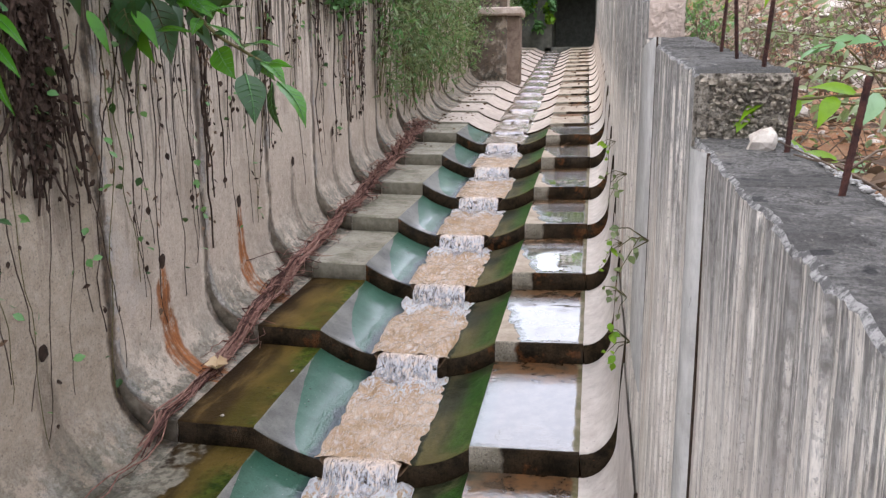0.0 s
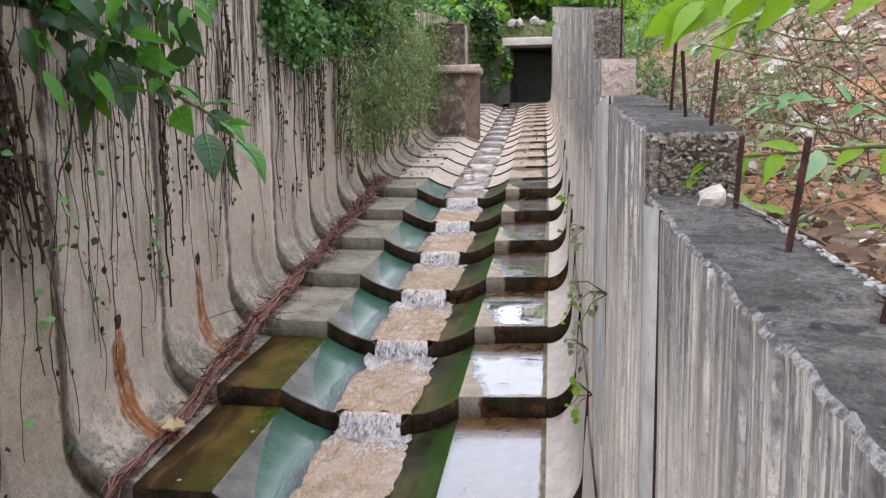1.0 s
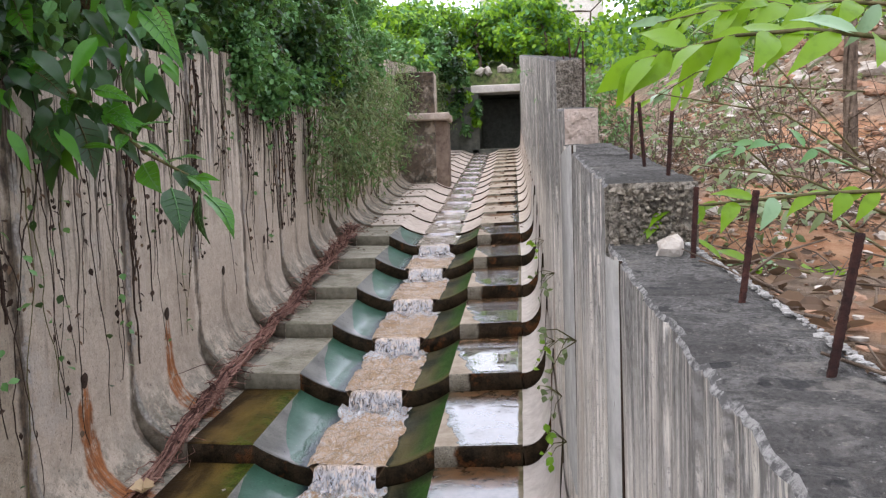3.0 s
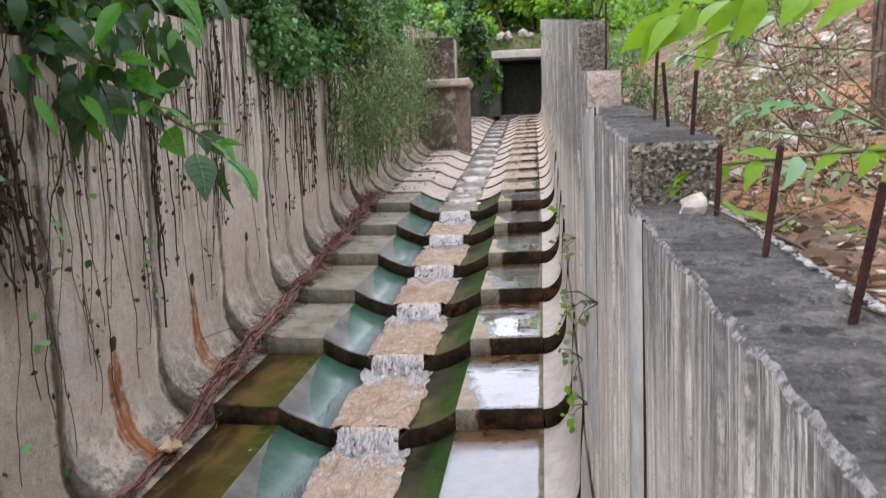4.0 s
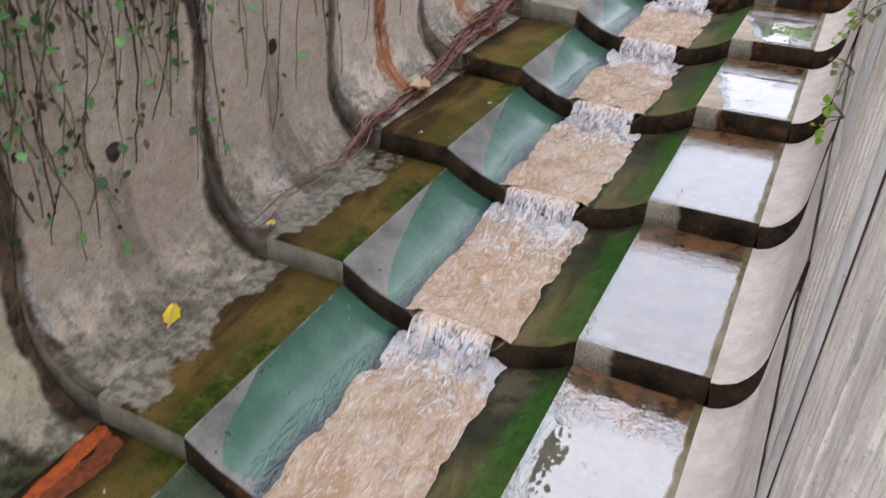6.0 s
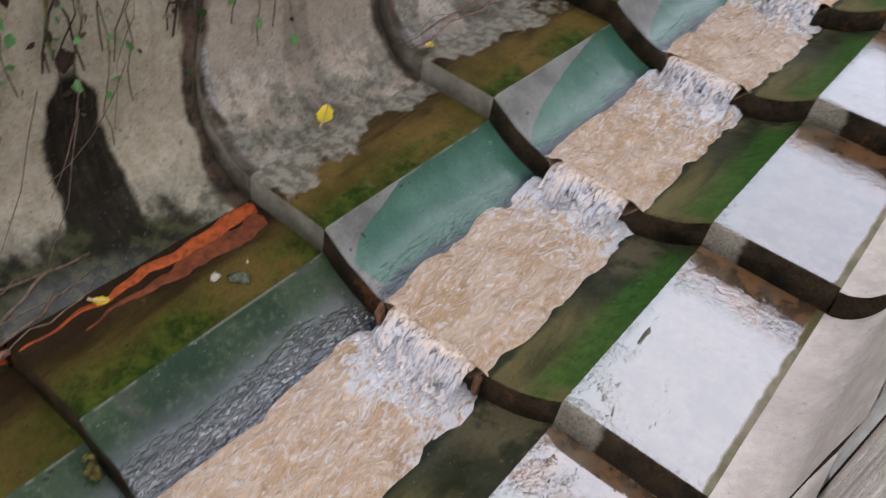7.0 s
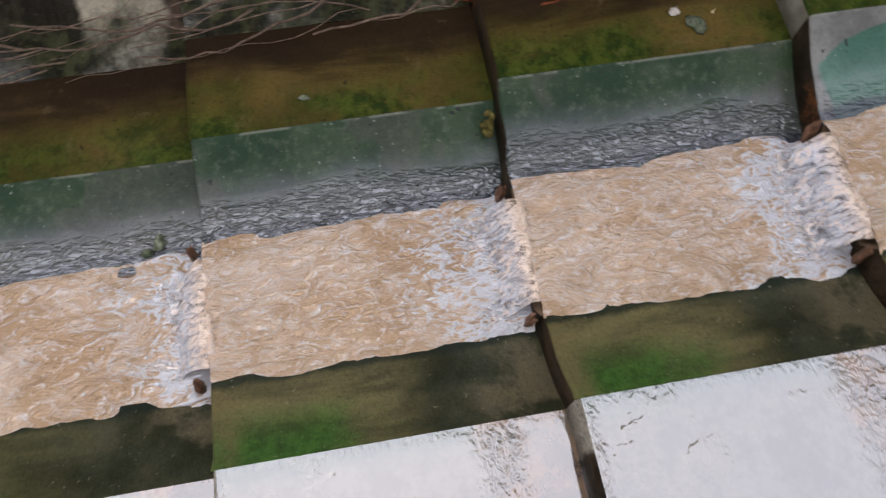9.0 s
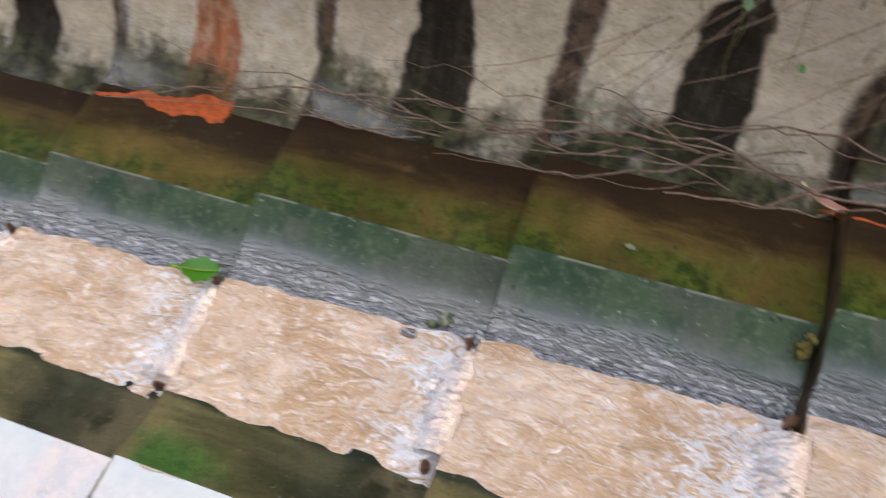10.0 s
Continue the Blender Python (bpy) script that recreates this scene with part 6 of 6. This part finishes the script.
def tree(x, y, z, h, r, seed, mats, leaf, n, label):
    rnd = random.Random(seed)
    ob = thing("tree", (x, y, z), label, "tree")
    path = [Vector((0, 0, -0.3))]
    for i in range(6):
        path.append(path[-1] + Vector((rnd.gauss(0, 0.08), rnd.gauss(0, 0.08), (h * 0.75 + 0.3) / 6)))
    bits = [tube(path, 0.05 * h ** 0.5, 7, 0.4)]
    blobs = []
    for i in range(12):
        a = path[rnd.randrange(2, 7)]
        e = a + Vector((rnd.gauss(0, 0.6) * r, rnd.gauss(0, 0.6) * r, rnd.uniform(-0.1, 0.5) * h * 0.5))
        bits.append(tube([a, a.lerp(e, 0.5) + Vector((0, 0, 0.05 * h)), e], 0.018 * h ** 0.5, 5, 0.3))
        q = rnd.uniform(0.28, 0.5) * r
        blobs.append((e.x, e.y, e.z, q * 1.2, q * 1.2, q * 0.8))
    v, f = joined(bits)
    part("trunk", v, f, BARK, ob)
    pts = in_blobs(blobs, n, seed, 0.3)
    half = int(n * 0.6)
    v, f = leaf_cloud(pts[:half], leaf, seed)
    crown = part("crown", v, f, mats[0], ob, smooth=False)
    v, f = leaf_cloud(pts[half:], leaf, seed + 1)
    part("crown_leaves", v, f, mats[1], crown, smooth=False)


TREES = [(-3.2, 3.0, 1.0, 1.1), (-3.9, 7.0, 1.1, 1.3), (-5.2, 11.5, 1.8, 1.8), (-5.4, 16.0, 1.6, 1.8), (-6.5, 4.0, 2.4, 2.2), (-8.0, 10.0, 2.6, 2.6), (-2.6, -0.6, 1.3, 1.2), (-4.6, 21.5, 2.2, 2.2),
         (-1.6, 24.5, 2.4, 1.4), (0.2, 25.5, 2.3, 1.3), (1.5, 26.5, 2.3, 1.3), (-0.8, 23.3, 0.8, 0.9), (-3.2, 25.0, 2.3, 1.8), (-0.6, 28.0, 2.2, 1.8), (0.9, 29.0, 2.0, 1.7), (2.6, 24.0, 2.1, 1.2), (4.2, 25.0, 2.4, 1.8), (6.6, 22.0, 3.0, 2.6), (9.0, 17.0, 4.0, 3.2), (5.8, 11.0, 2.2, 1.9),
         (6.6, 8.0, 2.8, 2.4), (10.5, 10.5, 4.5, 3.4), (5.2, 16.0, 2.6, 2.0), (7.6, 4.0, 2.6, 2.2), (-4.6, 30.0, 1.2, 2.4), (3.2, 31.0, 0.8, 2.0), (10.0, 28.0, 5.0, 4.4), (-9.0, 28.0, 4.0, 4.0)]
for i, (x, y, h, r) in enumerate(TREES):
    z = terrain(x, y)
    mats = (LEAF_MID, LEAF_DARK) if x < -2 and y < 15 else (LEAF_BRIGHT, LEAF_MID)
    tree(x, y, z, h, r, 700 + i, mats, 0.13 if y < 15 else 0.18, 3600, "leafy green tree on the bank")

# a tree on the left bank whose crown reaches out over the ledges
lean = thing("tree", (-1.95, -2.1, bank_left(-1.95, -2.1)), "leaning tree with a thin crown of yellowing leaves over the channel", "tree")
o = Vector((-1.95, -2.1, bank_left(-1.95, -2.1)))
rt = random.Random(83)
fork = Vector((-1.75, -2.0, 3.1)) - o
v, f = tube([Vector((0, 0, -0.2)), fork * 0.5 + Vector((0.03, 0.02, 0)), fork], 0.07, 8, 0.6)
part("trunk", v, f, BARK, lean)
limbs, blobs = [], []
for i in range(44):
    tip = Vector((rt.uniform(-1.7, -0.12), -5.3 + 6.6 * (i + 0.5) / 44 + rt.gauss(0, 0.15), rt.uniform(3.8, 4.35))) - o
    mid = fork.lerp(tip, 0.5) + Vector((0, 0, 0.18))
    limbs.append(tube([fork, mid, tip], 0.018, 5, 0.25))
    for q in (tip, fork.lerp(tip, 0.8) + Vector((rt.gauss(0, 0.1), rt.gauss(0, 0.1), 0.08))):
        blobs.append((q.x, q.y, q.z, rt.uniform(0.18, 0.38), rt.uniform(0.24, 0.5), rt.uniform(0.05, 0.14)))
v, f = joined(limbs)
part("limbs", v, f, BARK, lean)
pts = in_blobs(blobs, 12000, 84, 0.2)
v, f = leaf_cloud(pts[:6000], 0.095, 85, spread=0.6, droop=0.3)
crown = part("crown", v, f, LEAF_DRY_GREEN, lean, smooth=False)
v, f = leaf_cloud(pts[6000:], 0.095, 86, spread=0.6, droop=0.3)
part("crown_leaves", v, f, LEAF_DARK, crown, smooth=False)

litter = []
rl = random.Random(12)
for i in range(900):
    # dead leaves and twigs washed onto the upper ledges
    y = 4.5 + 14.0 * rl.random()
    x = (-0.62 + abs(rl.gauss(0, 0.28)) if rl.random() < 0.75 else rl.uniform(1.05, 1.6)) + bend(y)
    k = math.floor(y)
    litter.append((x, y, lip(k) + rise(k) * (y - k) + 0.012))
v, f = leaf_cloud(np.array(litter), 0.06, 67, spread=0.4, droop=0.05, narrow=0.6)
tagged(part("washed_litter", v, f, LEAF_BROWN, smooth=False), "brown dead leaves washed onto the upper ledges", "leaf litter", kind="stuff")

# ---- fallen leaves, silt and small stones in the channel ----


def fallen(name, at, size, turn, mat, label, curl=0.15, slim=1.0):
    ob = thing(name, at, label, "leaf", "fallen leaves")
    vs, fs = [], []
    for j in range(9):
        u = j / 8
        w = slim * size * 0.36 * math.sin(math.pi * min(1, 0.04 + 0.92 * u)) ** 0.7
        for q in (-1, -0.5, 0, 0.5, 1):
            p = Vector((w * q * (1 + 0.12 * math.sin(u * 17 + q)), size * (u - 0.5), size * curl * (abs(q) * 0.5 + (u - 0.5) ** 2 * 1.6) + 0.006))
            vs.append(Matrix.Rotation(turn, 3, "Z") @ p)
    for j in range(8):
        for i in range(4):
            a = j * 5 + i
            fs.append((a, a + 1, a + 6, a + 5))
    blade_ob = part("blade", vs, fs, mat, ob)
    v, f = tube([Matrix.Rotation(turn, 3, "Z") @ Vector((0, size * t, size * curl * (t * t * 1.6) + 0.012)) for t in (-0.75, -0.5, -0.2, 0.1, 0.48)], 0.006, 4, 0.4)
    part("midrib", v, f, LEAF_BRIGHT if mat is LEAF_BIG else LEAF_TAN, blade_ob)
    return ob


fallen("fallen_leaf", (-0.46, -2.55, lip(-3) + rise(-3) * 0.45 + 0.02), 0.15, 0.62, LEAF_YELLOW, "bright yellow fallen leaf on a concrete step", 0.15, 0.62)
fallen("fallen_leaf", (-0.43, -1.93, lip(-2) + 0.02), 0.055, 0.3, LEAF_YELLOW, "small yellow-green fallen leaf on a step")
fallen("fallen_leaf", (-0.335, -3.70, lip(-4) + 0.035), 0.055, -0.7, LEAF_YELLOW, "small yellow fallen leaf on orange silt")
fallen("fallen_leaf", (-0.43, -0.50, -0.105), 0.17, 0.4, LEAF_TAN, "tan dried fallen leaf caught on a root", 0.3)
fallen("fallen_leaf", (0.30, -6.13, lip(-7) + rise(-7) - 0.085), 0.15, 0.25, LEAF_BIG, "fresh green leaf lying at the edge of the stream", 0.2)
fallen("fallen_leaf", (-0.40, -4.06, lip(-5) + rise(-5) + 0.06), 0.13, -0.35, LEAF_PINK, "pinkish curled dry leaf at the foot of the wall", 0.35, 0.4)
fallen("fallen_leaf", (-0.16, -3.22, lip(-4) + 0.06), 0.022, 0.9, LEAF_YELLOW, "tiny orange fallen leaf on a step")


def silt_streak(y0, y1, k, x0, seed, thick=1.0, drift=0.0):
    """A thin mat of orange iron silt on a ledge, broad upstream and drawn out to a thread."""
    vs, fs = [], []
    n, m = 70, 8
    for i in range(n + 1):
        u = i / n
        y = y0 + (y1 - y0) * u
        c = x0 + drift * u + 0.05 * nz(y * 3.5, seed, 0) + 0.02 * nz(y * 11, seed, 2)
        w = (0.010 + 0.062 * smooth(0.05, 0.8, u) + 0.030 * nz(y * 6, seed, 5) * (0.3 + u) + 0.012 * nz(y * 23, seed, 8)) * thick
        w = max(0.004, w) * (1 if 0 < i < n else 0.2)
        for q in range(m + 1):
            e = 2 * q / m - 1
            x = c + w * e * (1 + 0.25 * nz(y * 19, e * 3, seed))
            arch = 0.0 if x > -0.40 else 0.366 * (1 - math.sqrt(max(0.0, 1 - ((x + 0.40) / 0.318) ** 2)))
            vs.append((x, y, lip(k) + rise(k) * (y - k) + arch + 0.0085 - 0.006 * e ** 8 + 0.0012 * nz(x * 40, y * 40, seed)))
    for i in range(n):
        for q in range(m):
            a = i * (m + 1) + q
            fs.append((a, a + 1, a + m + 2, a + m + 1))
    return vs, fs


for y0, y1, k, x0, seed, tk, drift, mat, lab in ((-3.99, -3.01, -4, -0.335, 1, 0.48, -0.03, SILT, "bright orange iron silt on a wet concrete ledge"), (-3.80, -3.03, -4, -0.285, 5, 0.6, 0.01, SILT_DARK, "red-brown iron silt on a wet concrete ledge"),
                                                 (-6.99, -6.35, -7, -0.36, 2, 0.9, -0.03, SILT, "bright orange iron silt on a wet concrete ledge"), (-4.05, -3.90, -5, -0.42, 3, 0.6, -0.05, SILT, "orange iron silt in the corner of a step")):
    tagged(part("iron_silt", *silt_streak(y0, y1, k, x0, seed, tk, drift), mat), lab, "silt")
# the first pebble is added in place of a patch of pale lichen
for i, (x, y, k, r) in enumerate(((-0.10, -3.30, -4, 0.035), (-0.17, -3.36, -4, 0.02), (-0.05, -0.35, -1, 0.012), (-0.2, -0.92, -1, 0.012), (-0.10, -4.62, -5, 0.016), (0.24, -5.15, -6, 0.03), (0.27, -5.19, -6, 0.02))):
    st = thing("pebble", (x, y, lip(k) + rise(k) * (y - k) + r * 0.3 - (0.12 if x > 0.2 else 0)), "small mossy pebble on a wet ledge", "stone", "pebbles")
    v, f = lump((0, 0, 0), (r, r * 0.75, r * 0.4), i + 0.5, 0.9, 2)
    part("stone_body", v, f, ROCK_PALE if i in (1, 2, 3) else MOSS_STONE, st)
clump = thing("moss_clump", (0.10, -4.035, lip(-4) - 0.13), "yellowish clump of moss on a dark step face", "moss")
v, f = joined([lump((rg.gauss(0, 0.014), rg.gauss(0, 0.006), rg.gauss(0, 0.022)), (0.013, 0.010, 0.015), i * 1.1, 0.9, 1) for i in range(22)])
part("moss_tuft", v, f, MOSS_GOLD, clump)
# rust stains on the step face beside each fall, added as lumps
for k in range(-8, -2):
    for x, lab in ((0.335, "a"), (0.775, "b")):
        st = thing("rust_stain_lump", (x, k - 0.035, lip(k) - 0.165), "rust stain beside a small waterfall, shaped as a lump", "stone", "stones by the falls")
        v, f = lump((0, 0, 0), (0.015, 0.016, 0.050), k * 1.7 + x, 0.9, 2)
        part("stone_body", v, f, DARK_RUST, st, smooth=False)

# ---- small plants in cracks of the retaining wall ----
for i, (y, z) in enumerate(((1.6, 1.05), (-0.4, 1.0), (-0.2, 0.62), (-0.9, 0.50), (-1.3, 0.42), (-2.0, 0.95))):
    ob = thing("crack_weed", (1.735, y, z), "small pale green weed growing from a wall crack", "weed", "weeds in the wall")
    rnd = random.Random(900 + i)
    bits, pts = [], []
    for s in range(4):
        e = Vector((-rnd.uniform(0.03, 0.10), rnd.gauss(0, 0.05), rnd.uniform(-0.14, 0.06)))
        bits.append(tube([Vector((0.01, 0, 0)), e * 0.5 + Vector((0, 0, 0.02)), e], 0.0025, 4, 0.5))
        pts += [tuple(e * rnd.uniform(0.6, 1.05) + Vector((rnd.gauss(0, 0.012), rnd.gauss(0, 0.012), rnd.gauss(0, 0.012)))) for q in range(3)]
    for v, f in bits:
        part("stem", v, f, STEM, ob)
    v, f = leaf_cloud(np.array(pts), 0.035, 900 + i)
    part("leaves", v, f, LEAF_FERN if i % 2 else LEAF_BRIGHT, ob, smooth=False)

# ---- pale building far behind ----
house = thing("house", (3.0, 42.0, terrain(3.0, 42.0)), "pale plastered building seen through trees", "house")
part("wall", *box(-3.6, 3.4, 0, 2, -1.0, 5.2), PLASTER, house, smooth=False)
part("roof", *box(-3.8, 3.6, -0.3, 2.3, 5.2, 5.5), TUNNEL, house, smooth=False)
